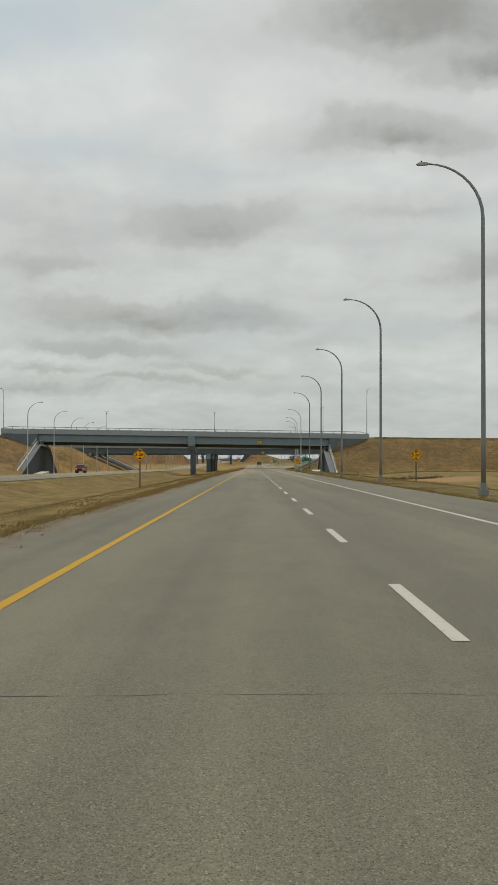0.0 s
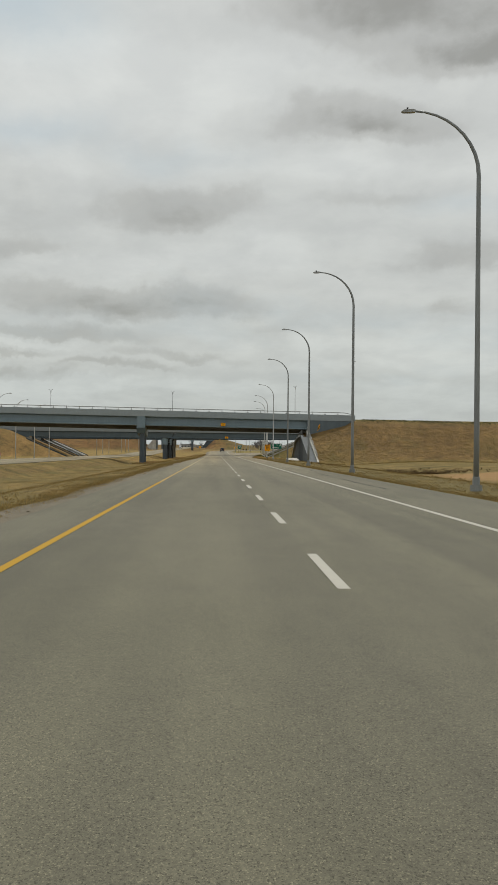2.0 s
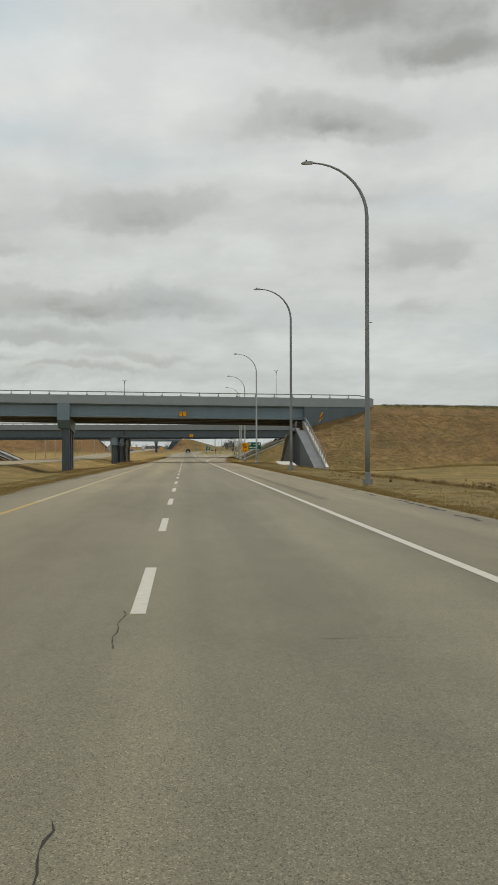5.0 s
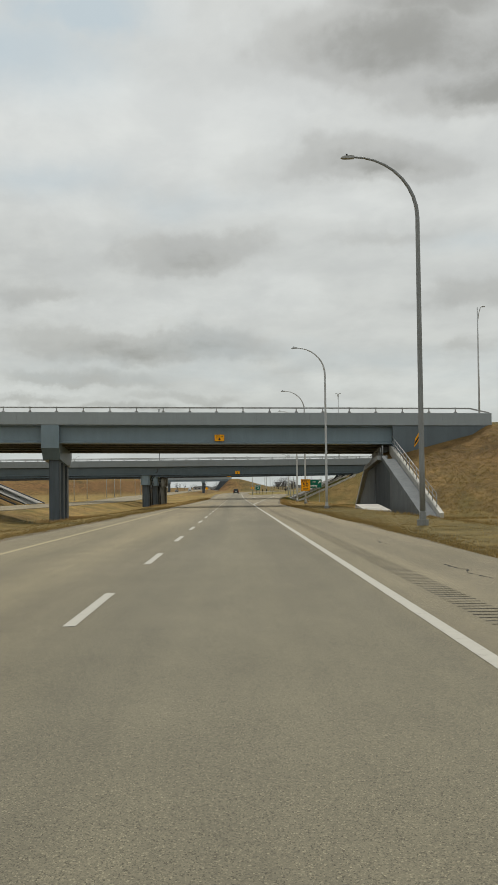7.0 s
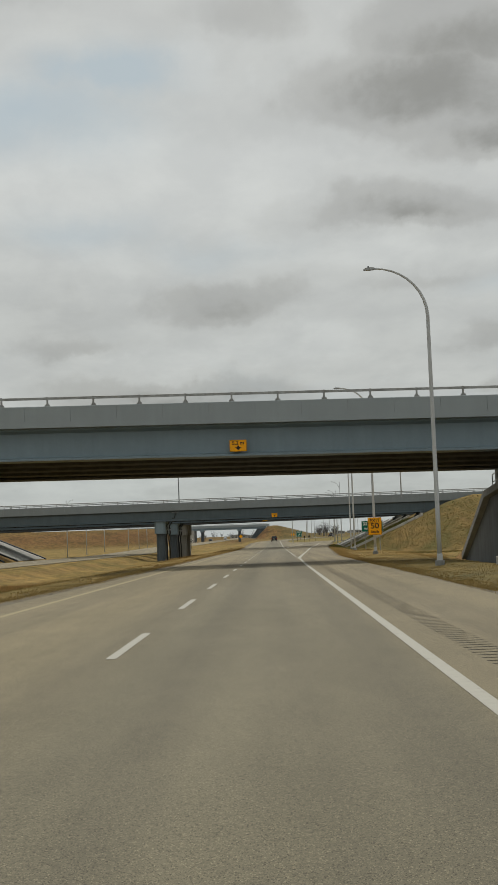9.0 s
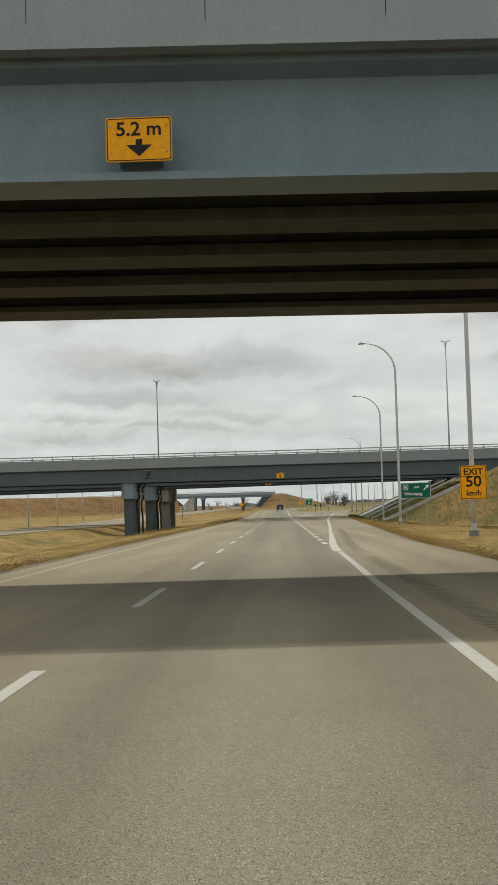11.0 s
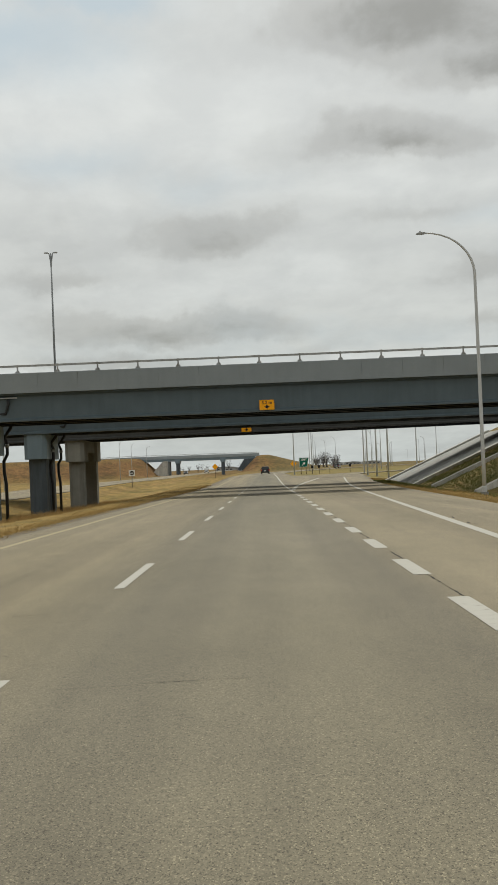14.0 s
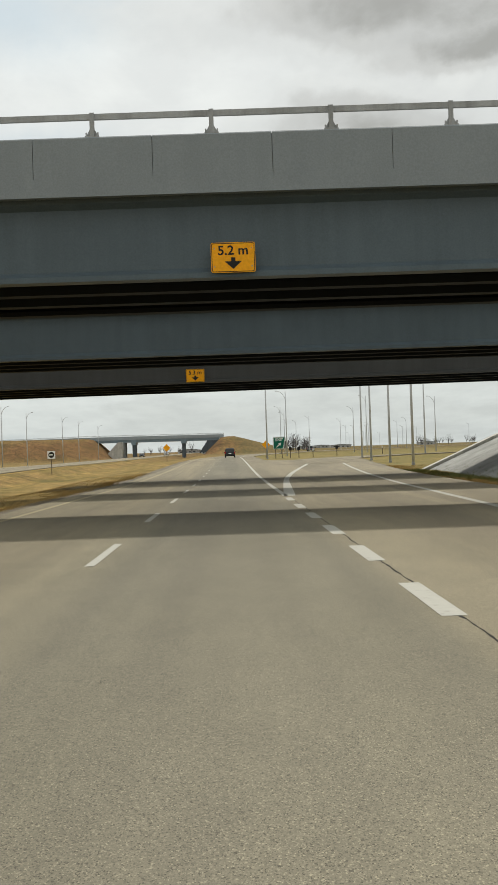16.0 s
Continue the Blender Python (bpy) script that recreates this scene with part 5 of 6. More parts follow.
def vehicle(x, y, z, heading, paint, label, name="car", length=4.8, width=1.94, height=1.74, kind="suv"):
    """A vehicle whose tail faces the viewer at heading 0."""
    v = thing(name, (0, 0, 0), label, "car", "vehicles on the road")
    L, W, H = length, width, height
    bm = B()
    if kind == "van":
        low = [(0, 0.35), (0, 1.05), (L, 1.05), (L, 0.6), (L - 0.1, 0.35)]
        cab = [(0.02, 1.0), (0.1, H), (L * 0.72, H), (L * 0.86, 1.25), (L - 0.05, 1.0)]
    elif kind == "pickup":
        low = [(0, 0.45), (0, 1.1), (L, 1.12), (L, 0.6), (L - 0.1, 0.45)]
        cab = [(L * 0.38, 1.05), (L * 0.41, H), (L * 0.64, H), (L * 0.76, 1.1)]
    else:
        low = [(0.05, 0.34), (0, 0.5), (0.02, 0.98), (0.12, 1.06), (L - 0.2, 1.0), (L - 0.02, 0.8), (L, 0.5), (L - 0.08, 0.3)]
        cab = [(0.14, 1.02), (0.42, H - 0.05), (0.7, H), (L * 0.55, H), (L * 0.62, H - 0.06), (L * 0.78, 1.02)]
    prism(bm, low, "x", -W / 2, W / 2)
    bmesh.ops.bevel(bm, geom=bm.edges[:], offset=0.06, segments=2, affect="EDGES")
    part("body", bm, paint, v)
    bm = B()
    prism(bm, cab, "x", -W / 2 + 0.08, W / 2 - 0.08)
    top = max(p.co.z for p in bm.verts)
    for p in bm.verts:
        if p.co.z > top - 0.1:
            p.co.x *= 0.86
    bmesh.ops.bevel(bm, geom=bm.edges[:], offset=0.05, segments=2, affect="EDGES")
    part("cabin", bm, paint, v)
    y0 = cab[0][0]
    y1 = cab[1][0]
    bm = B()
    q = [(-W * 0.38, y0 + 0.10 * (y1 - y0) - 0.02, 1.12), (W * 0.38, y0 + 0.10 * (y1 - y0) - 0.02, 1.12), (W * 0.33, y0 + 0.85 * (y1 - y0) - 0.02, H - 0.16), (-W * 0.33, y0 + 0.85 * (y1 - y0) - 0.02, H - 0.16)]
    vs2 = [bm.verts.new(p) for p in q] + [bm.verts.new((p[0], p[1] + 0.05, p[2])) for p in q]
    for f in ((0, 1, 2, 3), (7, 6, 5, 4), (0, 4, 5, 1), (1, 5, 6, 2), (2, 6, 7, 3), (3, 7, 4, 0)):
        bm.faces.new([vs2[i] for i in f])
    part("rear_window", bm, M_GLASS, v)
    for s_ in (-1, 1):
        bm = B()
        prism(bm, [(y1 + 0.25, 1.1), (y1 + 0.35, H - 0.2), (cab[-2][0] - 0.2, H - 0.2), (cab[-1][0] - 0.25, 1.1)], "x", s_ * (W / 2 - 0.16), s_ * (W / 2 - 0.07))
        part("side_window", bm, M_GLASS, v)
        bm = B()
        box(bm, s_ * W * 0.46 - 0.11, s_ * W * 0.46 + 0.11, -0.03, 0.15, 0.78, 1.12, 0.03)
        part("tail_lamp", bm, M_RED, v)
        bm = B()
        box(bm, min(s_ * W / 2, s_ * (W / 2 + 0.2)), max(s_ * W / 2, s_ * (W / 2 + 0.2)), L * 0.66, L * 0.66 + 0.12, 1.0, 1.17, 0.03)
        part("mirror", bm, paint, v)
        for wy in (0.85, L - 0.95):
            wheel(v, s_ * (W / 2 - 0.12), wy, 0.36, 0.26)
    bm = B()
    box(bm, -W * 0.46, W * 0.46, -0.07, 0.12, 0.36, 0.6, 0.04)
    part("bumper", bm, M_TYRE, v)
    bm = B()
    box(bm, -0.26, 0.26, -0.05, 0.02, 0.72, 0.87)
    part("plate", bm, M_SIGNW, v)
    a, b = Vector((0, cab[-1][0], cab[-1][1])), Vector((0, cab[-2][0], cab[-2][1]))
    lift = Vector((0, 0.03, 0.03))
    bm = B()
    q = [a.lerp(b, 0.1) + lift + Vector((sx * W * 0.40, 0, 0)) for sx in (-1, 1)] + [a.lerp(b, 0.9) + lift + Vector((sx * W * 0.35, 0, 0)) for sx in (1, -1)]
    vs2 = [bm.verts.new(p) for p in q] + [bm.verts.new(p - lift * 2) for p in q]
    for f in ((0, 1, 2, 3), (7, 6, 5, 4), (0, 4, 5, 1), (1, 5, 6, 2), (2, 6, 7, 3), (3, 7, 4, 0)):
        bm.faces.new([vs2[i] for i in f])
    part("windscreen", bm, M_GLASS, v)
    for s_ in (-1, 1):
        bm = B()
        box(bm, s_ * W * 0.38 - 0.17, s_ * W * 0.38 + 0.17, L - 0.12, L + 0.025, 0.68, 0.84, 0.03)
        part("headlamp", bm, M_SIGNW, v)
    bm = B()
    box(bm, -W * 0.24, W * 0.24, L - 0.1, L + 0.02, 0.52, 0.8, 0.02)
    part("grille", bm, M_TYRE, v)
    v.matrix_world = pose(x, y, z, 0, 0, heading)
    return v


vehicle(1.75, 694, road_z(696) + 0.006, 0, M_CARB, "black sport utility vehicle driving in the lane", "sport_utility_vehicle", 4.8, 1.96, 1.8)
vehicle(-29.6, 1085, road_z(1085) + OPP_Z + 0.01, 180, M_CARW, "white van on the opposite carriageway under the overpass", "van", 5.8, 2.1, 2.6, "van")
M_CARR = material("red_brown_car_paint", plain((0.16, 0.045, 0.03), 0.3))
vehicle(-34.6, 252, road_z(252) + OPP_Z + 0.01, 180, M_CARR, "red-brown sport utility vehicle on the opposite carriageway", "sport_utility_vehicle", 4.3, 1.78, 1.66)
vehicle(-33.0, 960, road_z(960) + OPP_Z + 0.01, 180, M_CARG, "grey car on the opposite carriageway", "car", 4.6, 1.85, 1.5)
vehicle(1.8 + bend(905), 905, road_z(907) + 0.01, -12, M_CARG, "grey pickup truck far along the bend", "pickup_truck", 5.6, 2.0, 1.9, "pickup")


# ---- trees and far skyline ----
M_BARK = material("bare_twigs", plain((0.115, 0.108, 0.105), 0.95))
M_FAR = material("far_wall", weathered((0.42, 0.42, 0.41), 0.2, 0.9))


def bare_tree(seed, h):
    """A leafless tree: trunk, forking limbs and a haze of fine twigs."""
    rng = random.Random(seed)
    t = thing("bare_tree", (0, 0, 0), "bare grey-brown deciduous tree", "tree", "bare trees")
    bm = B()
    tube(bm, [(0, 0, -0.5), (0.1, 0, h * 0.2), (0, 0.1, h * 0.4)], [h * 0.03, h * 0.024, h * 0.018], 6)
    part("trunk", bm, M_BARK, t)
    bm = B()
    tips = []
    for i in range(9):
        a = i * 2.4 + rng.uniform(-0.4, 0.4)
        z0 = h * rng.uniform(0.2, 0.4)
        r = h * rng.uniform(0.16, 0.34)
        z1 = h * rng.uniform(0.62, 0.95)
        mid = (math.cos(a) * r * 0.6, math.sin(a) * r * 0.6, (z0 + z1) / 2)
        end = (math.cos(a) * r, math.sin(a) * r, z1)
        tube(bm, [(0, 0, z0), mid, end], [h * 0.013, h * 0.008, h * 0.003], 4, False)
        tips += [mid, end]
    for k in range(330):
        p = Vector(rng.choice(tips)) + Vector((rng.gauss(0, 0.07), rng.gauss(0, 0.07), rng.gauss(0, 0.05))) * h
        d = Vector((rng.uniform(-1, 1), rng.uniform(-1, 1), rng.uniform(0.2, 1.2))).normalized() * h * rng.uniform(0.06, 0.16)
        w = Vector((rng.uniform(-1, 1), rng.uniform(-1, 1), 0)).normalized() * h * 0.004
        bm.faces.new([bm.verts.new(p - w), bm.verts.new(p + w), bm.verts.new(p + d)])
    part("crown", bm, M_BARK, t)
    return t


tree_rng = random.Random(9)
models = [bare_tree(s, 9.0) for s in (1, 2, 3)]
spots = []
for i in range(26):
    y = tree_rng.uniform(1150, 1330)
    px = tree_rng.uniform(-1, 1)
    spots.append(((y - 446) * (0.053 + 0.011 * px), y))
for i in range(22):
    y = tree_rng.uniform(1500, 2100)
    spots.append(((y - 446) * tree_rng.uniform(0.145, 0.19), y))
for i in range(14):
    y = tree_rng.uniform(1500, 1900)
    spots.append(((y - 446) * tree_rng.uniform(-0.075, -0.015), y))
for i, (x, y) in enumerate(spots):
    m = Matrix.Translation((x, y, ground_z(x, y))) @ Matrix.Rotation(tree_rng.uniform(0, 6.28), 4, "Z") @ Matrix.Scale(tree_rng.uniform(0.6, 1.0), 4)
    if i < 3:
        models[i].matrix_world = m
    else:
        mm = copy_thing(models[i % 3], m)
        mm.matrix_world = m
for i in range(9):
    y = tree_rng.uniform(1500, 2300)
    x = (y - 446) * tree_rng.choice((-0.06, -0.045, -0.03, 0.07, 0.085, 0.1, 0.16)) + tree_rng.uniform(-14, 14)
    w, d, h = tree_rng.uniform(10, 22), tree_rng.uniform(12, 24), tree_rng.uniform(2.2, 3.2)
    b = thing("shed", (x, y, ground_z(x, y)), "low pale commercial building on the horizon", "building", "distant buildings")
    bm = B()
    box(bm, -w / 2, w / 2, 0, d, -1, h)
    part("wall", bm, M_FAR, b)
    bm = B()
    prism(bm, [(-w / 2 - 0.4, h), (w / 2 + 0.4, h), (w / 2 + 0.4, h + 0.3), (0, h + 1.1), (-w / 2 - 0.4, h + 0.3)], "y", -0.4, d + 0.4)
    part("roof", bm, M_CONCD, b)
    for k in range(4):
        bm = B()
        box(bm, -w * 0.4 + k * w * 0.22, -w * 0.4 + k * w * 0.22 + w * 0.1, -0.08, 0.02, 0.6, h * 0.6)
        part("window", bm, M_GLASS, b)


# ---- verges: gravel, weeds and grass ----
def verge(name, left, right, y0, y1, label):
    ys = spaced([(y0, y1, 4)])
    bm = B()
    rows = [[bm.verts.new((f(y), y, max(ground_z(f(y), y), road_z(y) - 0.13) + dz)) for f, dz in ((left, 0.03), (right, 0.03))] for y in ys]
    for p, q in zip(rows, rows[1:]):
        bm.faces.new((p[0], p[1], q[1], q[0]))
    return tagged(part(name, bm, M_GRAVEL), label, "gravel", kind="structure")


verge("gravel_verge", lambda y: pave_left(y) - 0.95 + 0.4 * noise.noise((0, y * 0.11, 3)), lambda y: pave_left(y) + 0.05, -40, 690, "narrow crumbling gravel verge along the median")
verge("gravel_verge", lambda y: pave_right(y) - 0.05, lambda y: pave_right(y) + 0.45 + 0.25 * noise.noise((5, y * 0.07, 3)), -40, 600, "narrow crumbling gravel verge along the outer shoulder")


def grass(name, mat, label, count, place, height, seed, lean=0.5, per=6, spread=0.12):
    """Clumps of thin blades; place(rng) gives the foot of a clump."""
    rng = random.Random(seed)
    vs, fs = [], []
    for _ in range(count):
        x, y = place(rng)
        z = ground_z(x, y)
        k = height * rng.uniform(0.5, 1.35)
        for _ in range(per):
            a = rng.uniform(0, math.tau)
            r = rng.uniform(0, spread)
            bx, by = x + math.cos(a) * r, y + math.sin(a) * r
            h = k * rng.uniform(0.6, 1.2)
            tx, ty = bx + rng.gauss(0, lean) * h, by + rng.gauss(0, lean) * h
            w = 0.010 + 0.008 * rng.random()
            n = len(vs)
            vs += [(bx - w, by, z - 0.03), (bx + w, by, z - 0.03), (tx, ty, z + h)]
            fs.append((n, n + 1, n + 2))
    me_ = bpy.data.meshes.new(name)
    me_.from_pydata(vs, [], fs)
    me_.materials.append(mat)
    return tagged(new(name, me_), label, "grass", kind="stuff")


def left_edge(rng):
    y = rng.uniform(5, 560)
    return pave_left(y) - 0.62 + 0.3 * noise.noise((0, y * 0.11, 3)) - abs(rng.gauss(0, 0.6)), y


def left_field(rng):
    y = rng.uniform(12, 560)
    return pave_left(y) - 0.8 - 17 * rng.random() ** 1.5, y


def right_edge(rng):
    y = rng.uniform(10, 560)
    return pave_right(y) + 0.35 + abs(rng.gauss(0, 0.6)), y


def right_field(rng):
    y = rng.uniform(20, 560)
    return pave_right(y) + 0.6 + 13 * rng.random() ** 1.4, y


def clear_of(f):
    """Keep clumps off the abutments, the slope paving and the bare spoil."""
    def g(rng):
        while True:
            x, y = f(rng)
            if not ((12.8 < x < 18.0 and 290 < y < 346) or (x > 13.8 and 492 < y < 539) or (x > 15.5 and 152 < y < 194)):
                return x, y
    return g


def between(f, y0, y1):
    """Keep clumps within one length of the road."""
    def g(rng):
        while True:
            x, y = f(rng)
            if y0 < y < y1:
                return x, y
    return g


for y0, y1, share, mat, tone in ((5, 335, 0.6, M_STRAW, "dry straw-coloured"), (335, 560, 0.4, M_PALEGOLD, "pale golden")):
    grass("verge_grass", mat, tone + " grass along the median edge", int(15000 * share), between(left_edge, y0, y1), 0.06, 11, 0.5, 6, 0.25)
    grass("verge_grass", mat, tone + " grass along the outer shoulder", int(13000 * share), between(clear_of(right_edge), y0, y1), 0.06, 12, 0.5, 6, 0.25)
    grass("field_grass", mat, "short " + tone + " grass on the median", int(16000 * share), between(left_field, y0, y1), 0.045, 13, 0.6, 7, 0.6)
    grass("field_grass", mat, "short " + tone + " grass on the outer verge", int(15000 * share), between(clear_of(right_field), y0, y1), 0.05, 14, 0.6, 7, 0.6)


def b1_slope(rng):
    return rng.uniform(18.0, 60), rng.uniform(294, 322)


def crest(rng):
    return rng.uniform(29, 130), 325.6 + rng.gauss(0, 0.6)


def ditch(rng):
    y = rng.uniform(100, 300)
    return 16 + rng.gauss(0, 2.2), y


def b2_foot(rng):
    return TOE - 1.0 + rng.gauss(0, 0.8), rng.uniform(462, 540)


def pier_foot(rng):
    return -15.6 + rng.gauss(0, 1.2), rng.choice((rng.uniform(474, 536), rng.uniform(324, 342)))


def b2_strip(rng):
    x = rng.uniform(TOE + 0.2, 26.3)
    return x, rng.choice((rng.uniform(493.8, 505.2), rng.uniform(472.3, 492.2)))


grass("slope_grass", M_STRAW, "rough dry grass on the embankment", 9000, b1_slope, 0.16, 15, 0.5, 6, 0.3)
grass("crest_scrub", M_SCRUB, "dark green scrub along the crest of the embankment", 2600, crest, 0.13, 16, 0.8, 8, 0.3)
grass("ditch_weeds", M_STRAW, "tall dry weeds in the ditch", 1200, ditch, 0.2, 17)
grass("slope_weeds", M_GREEN, "green weeds at the foot of the bridge slope", 1600, b2_foot, 0.16, 18)
grass("slope_weeds", M_GREEN, "green and straw weeds between the slope curbs", 3600, b2_strip, 0.17, 19)
grass("pier_grass", M_GOLD, "tall golden dry grass round the pier feet", 2600, pier_foot, 0.36, 20, 0.5, 6, 0.3)


def b2_bank(rng):
    return 16.0 + 22 * rng.random() ** 1.2, rng.uniform(440, 470.5)


grass("slope_grass", M_STRAW, "short golden grass on the bank before the second bridge", 2600, b2_bank, 0.2, 22)
grass("slope_weeds", M_GREEN, "patches of green weeds on the bank before the second bridge", 1500, b2_bank, 0.16, 23)

# ---- road wear ----
bm = B()


# a flat dark bar in place of the shadow inside a milled groove
def groove(bm_, x, y):
    z = road_z(y) + 0.004
    bm_.faces.new([bm_.verts.new(p) for p in ((x - 0.2, y, z), (x + 0.2, y, z), (x + 0.2, y + 0.05, z), (x - 0.2, y + 0.05, z))])


y = 176.0
while y < 394:
    if not 340.6 < y < 345.5:
        groove(bm, 4.42 if y < 345 else exit_line(y) + 0.65, y)
    y += 0.34
rumble = tagged(part("rumble_strip", bm, M_GROOVE, road), "flat dark bars painted as the shadow in milled grooves along the shoulder", kind="stuff")


def crack(pts, width, seed, wander=0.05, step=0.35, mat=M_TAR, broken=-9.0):
    """A ragged dark crack through points (x, y) on the road."""
    rng = random.Random(seed)
    bm_ = B()
    prev, off = None, 0.0
    for (x0, y0), (x1, y1) in zip(pts, pts[1:]):
        L = math.hypot(x1 - x0, y1 - y0)
        n = max(2, int(L / step))
        nx_, ny_ = (y1 - y0) / L, -(x1 - x0) / L
        for k in range(n + 1):
            u = k / n
            off = off * 0.8 + rng.gauss(0, wander)
            w = width * rng.uniform(0.12, 1.5) / 2
            x, y_ = x0 + (x1 - x0) * u + nx_ * off, y0 + (y1 - y0) * u + ny_ * off
            z = road_z(y_) + 0.002
            cur = (bm_.verts.new((x - nx_ * w, y_ - ny_ * w, z)), bm_.verts.new((x + nx_ * w, y_ + ny_ * w, z)))
            if prev and noise.noise((seed * 7.3, y_ * 0.45, x * 0.45)) > broken:
                bm_.faces.new((prev[0], prev[1], cur[1], cur[0]))
            prev = cur
    return part("crack", bm_, mat, road)


crack([(-0.085, 85), (-0.08, 97), (-0.11, 112)], 0.013, 1, 0.009, 0.06, M_TAR, -0.25)
crack([(-0.10, 111), (-0.12, 150)], 0.012, 2, 0.012, 0.12, M_TAR, 0.02)
crack([(3.86, 356), (3.78, 374), (3.75, 408), (3.74, 452), (3.78, 487)], 0.026, 3, 0.006, 0.16, M_TAR, -0.35)
crack([(5.1, 104), (5.05, 124), (5.3, 136), (5.9, 155), (6.4, 172), (6.45, 190)], 0.12, 4, 0.03, 0.25, M_TAR, -0.05)
crack([(4.95, 188), (4.9, 194), (4.98, 197), (4.85, 200), (4.8, 206)], 0.028, 7, 0.012, 0.1)
crack([(5.5, 209), (5.45, 222), (5.6, 244), (6.0, 262)], 0.05, 5, 0.025, 0.2, M_TAR, 0.2)
crk_rng = random.Random(55)
for i in range(15):
    cy, cx = 86 + 2.7 * i + crk_rng.uniform(-0.8, 0.8), -4.33 + crk_rng.gauss(0, 0.13)
    dx, dy = crk_rng.uniform(-0.28, 0.28), crk_rng.uniform(0.5, 1.7)
    crack([(cx - dx, cy - dy / 2), (cx + dx * 0.3, cy), (cx + dx, cy + dy / 2)], 0.026, 200 + i, 0.012, 0.08)
for i, (cx, cy, cl) in enumerate(((-0.95, 198.75, 0.8), (-0.2, 191.55, 0.9), (1.86, 301.48, 0.3), (2.3, 301.45, 0.6), (1.83, 302.8, 0.08), (-0.22, 403.1, 0.3), (-0.2, 401.9, 0.35), (-0.75, 402.6, 0.4), (-1.1, 400.8, 0.5), (-0.5, 399.6, 0.3))):
    crack([(cx, cy), (cx + cl / 2, cy + 0.12 * cl), (cx + cl, cy + 0.3 * cl if cy > 350 else cy)], 0.012, 230 + i, 0.008, 0.06)
crack([(6.3, 380), (6.6, 430)], 0.05, 6, 0.04, 0.3, M_TAR, 0.1)
tr_rng = random.Random(21)
y = 7.0
k = 0
while y < 500:
    a = tr_rng.uniform(-4.8, 2.0)
    b = a + tr_rng.uniform(1.2, 4.5)
    crack([(a, y), ((a + b) / 2, y + tr_rng.uniform(-0.15, 0.15)), (b, y + tr_rng.uniform(-0.2, 0.2))], 0.007, 30 + k, 0.02, 0.2)
    y += tr_rng.uniform(9, 22)
    k += 1
crack([(0.3, 103.9), (1.9, 104.0), (4.6, 104.1)], 0.009, 90, 0.015, 0.2)
crack([(-1.6, 103.95), (0.1, 103.9)], 0.007, 91, 0.015, 0.2)
crack([(2.6, 198.9), (3.5, 199.0)], 0.03, 92, 0.02, 0.1)
# an open joint across the shoulder where the exit lane begins
crack([(3.95, 345.1), (5.4, 345.2), (7.3, 345.0)], 0.035, 94, 0.015, 0.1)
# a crack across the lane past the first crossing
crack([(1.72, 339.38), (2.2, 339.42), (2.75, 339.34), (3.3, 339.36)], 0.011, 93, 0.010, 0.05, M_TAR, 0.0)


M_STAIN = material("oil_stain", weathered((0.075, 0.069, 0.057), 0.25, 0.95, 0.0, 0.0, 60, 0.15))


def stain(x, y, rx, ry, count, seed):
    """A scatter of small oily drips on the paving, joined as one mark."""
    rng = random.Random(seed)
    bm_ = B()
    for _ in range(count):
        cx, cy, r = x + rng.gauss(0, rx), y + rng.gauss(0, ry), rng.uniform(0.004, 0.011)
        n = 8
        bm_.faces.new([bm_.verts.new((cx + math.cos(i * math.tau / n) * r * rng.uniform(0.5, 1.2), cy + math.sin(i * math.tau / n) * r * 1.8 * rng.uniform(0.5, 1.2), road_z(y) + 0.001 + rng.uniform(0, 0.0008))) for i in range(n)])
    return part("stain", bm_, M_STAIN, road)


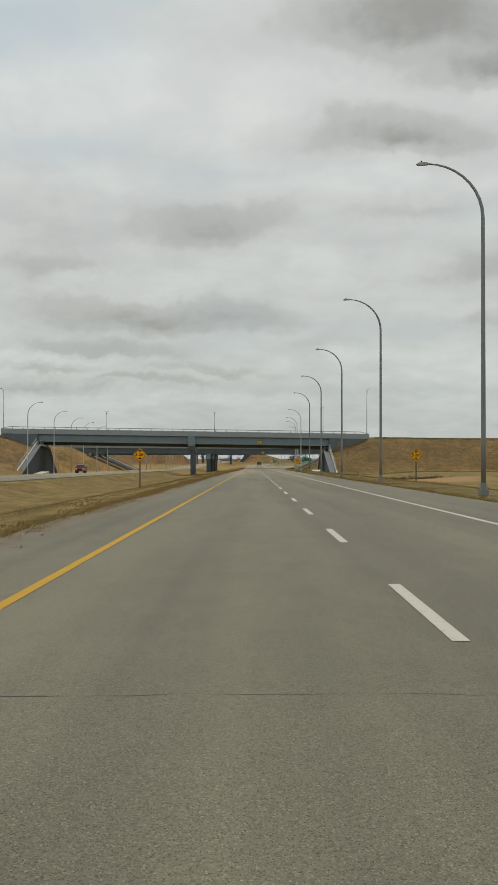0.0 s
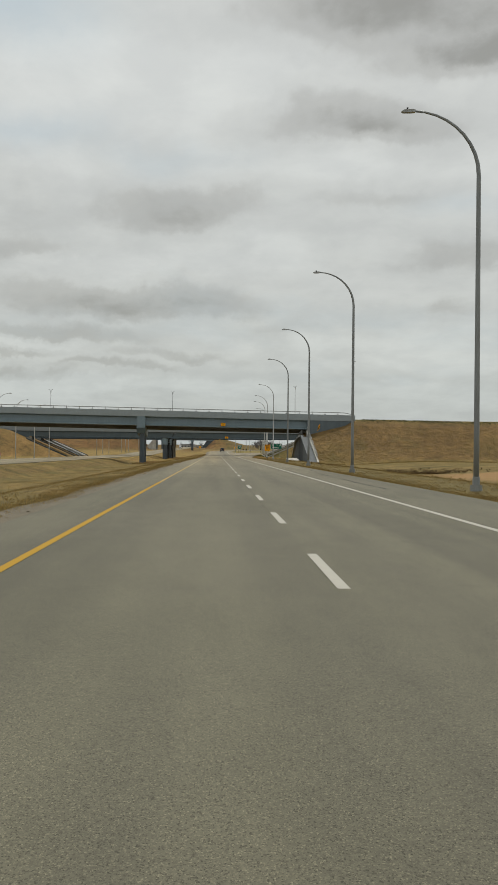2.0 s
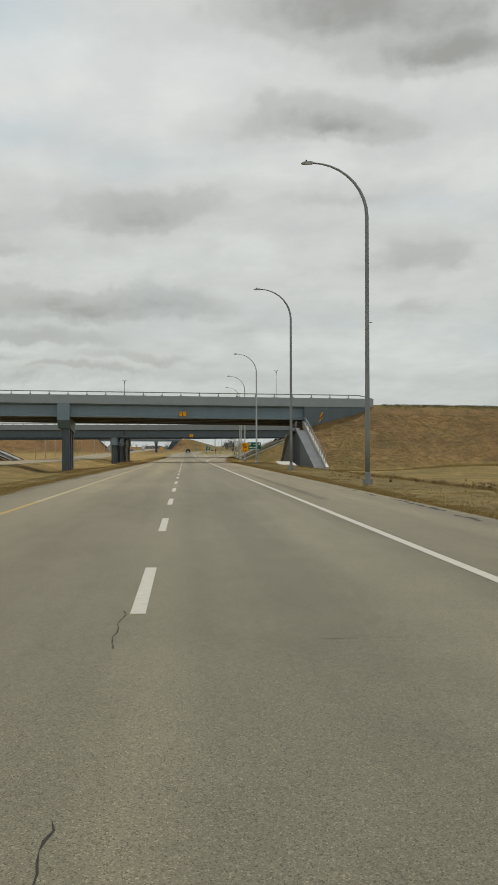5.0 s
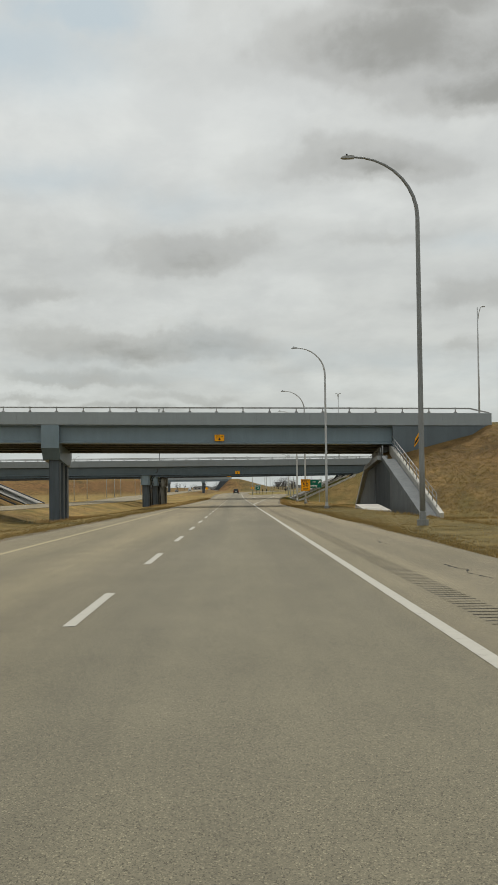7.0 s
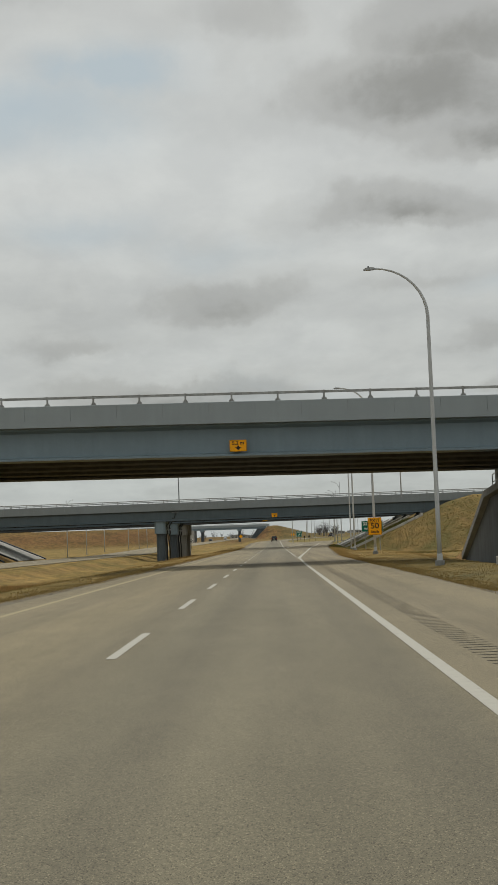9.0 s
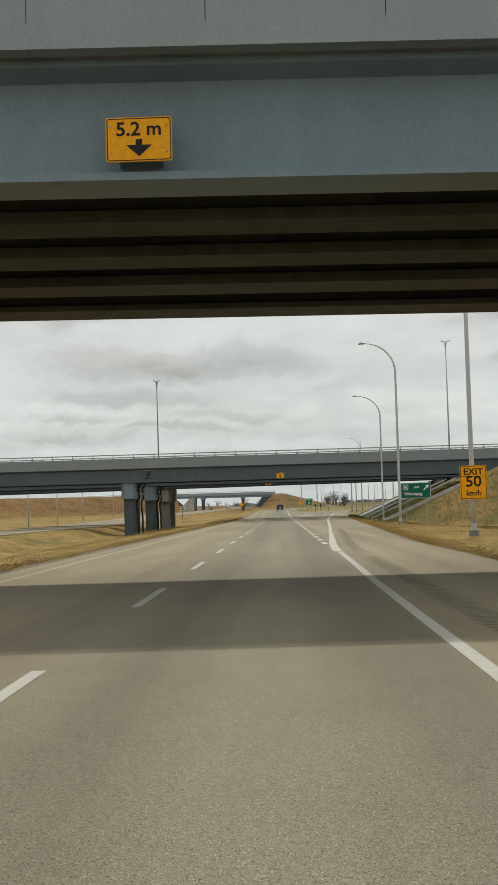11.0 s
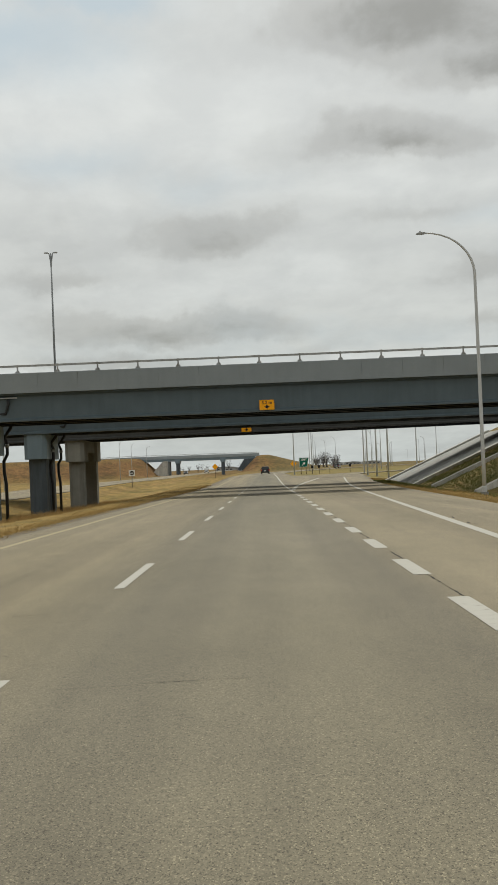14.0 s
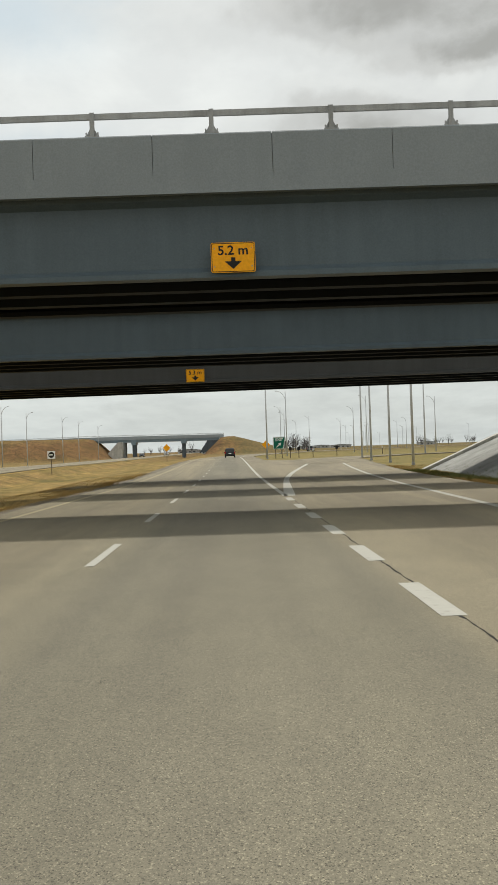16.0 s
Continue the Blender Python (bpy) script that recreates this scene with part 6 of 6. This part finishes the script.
st_rng = random.Random(33)
for cx, cy in ((1.30, 181.7), (1.29, 178.56), (1.30, 175.47), (1.49, 175.05), (2.2, 186.0), (5.1, 192.8)):
    stain(cx, cy, 0.022, 0.10, 26, int(cy * 7))
for i in range(4):
    stain(2.18 + st_rng.gauss(0, 0.03), 351.7 + 0.5 * i, 0.042, 0.17, 45, 100 + i)
for i in range(5):
    stain(1.95 + st_rng.gauss(0, 0.03), 379.6 + 1.3 * i, 0.03, 0.2, 16, 130 + i)
for cx, cy, cn in ((1.90, 381.55, 40), (1.87, 381.75, 24), (1.93, 380.75, 46)):
    stain(cx, cy, 0.016, 0.05, cn, int(cy * 9))
for i in range(9):
    stain(st_rng.uniform(-3, 5), st_rng.uniform(4, 470), 0.03, 0.08, 9, 160 + i)


def shoulder_tufts(rng):
    x, y = rng.choice(((-5.0, 19.5), (-5.15, 25.2), (-5.0, 30.5), (-4.9, 35.0), (-5.1, 41.0), (-5.2, 58.0)))
    return x + rng.gauss(0, 0.04), y + rng.gauss(0, 0.09)


def seam_weeds(rng):
    y = rng.uniform(104, 182)
    while noise.noise((11.0, y * 0.5, 2.0)) < -0.05:
        y = rng.uniform(104, 182)
    return lerp([(104, 5.1), (124, 5.05), (136, 5.3), (155, 5.9), (172, 6.4), (190, 6.45)], y) + rng.gauss(0, 0.05), y


def hollow(rng):
    return 21 + rng.gauss(0, 3.4), 213 + rng.gauss(0, 7)


M_DEADW = material("dead_brown_weed_blades", blades((0.040, 0.028, 0.016), (0.10, 0.065, 0.034)))
grass("ditch_weeds", M_DEADW, "dark brown dead weeds in the ditch hollow", 1500, hollow, 0.24, 25, 0.5, 8)
grass("seam_weeds", M_GREEN, "low weeds along the open shoulder seam", 420, seam_weeds, 0.05, 26, 0.8, 8)
grass("shoulder_tufts", M_STRAW, "sparse dry tufts rooted at the crumbling shoulder edge", 40, shoulder_tufts, 0.14, 24)

# loose bits along the shoulders
bm = B()
for i in range(260):
    side = st_rng.random()
    y = st_rng.uniform(8, 480)
    x = pave_left(y) - abs(st_rng.gauss(0, 0.5)) if side < 0.55 else pave_right(y) + abs(st_rng.gauss(0, 0.3))
    r = st_rng.uniform(0.012, 0.035)
    z = max(ground_z(x, y), road_z(y) - 0.1 if x < 0 else road_z(y) - 0.12)
    bmesh.ops.create_icosphere(bm, subdivisions=1, radius=r, matrix=Matrix.Translation((x, y, z + r * 0.3 + 0.02)) @ Matrix.Diagonal((1.3, 0.9, 0.6, 1)))
tagged(part("loose_stones", bm, M_GRAVEL), "small loose stones and clods along the road edges", "stones", kind="stuff")
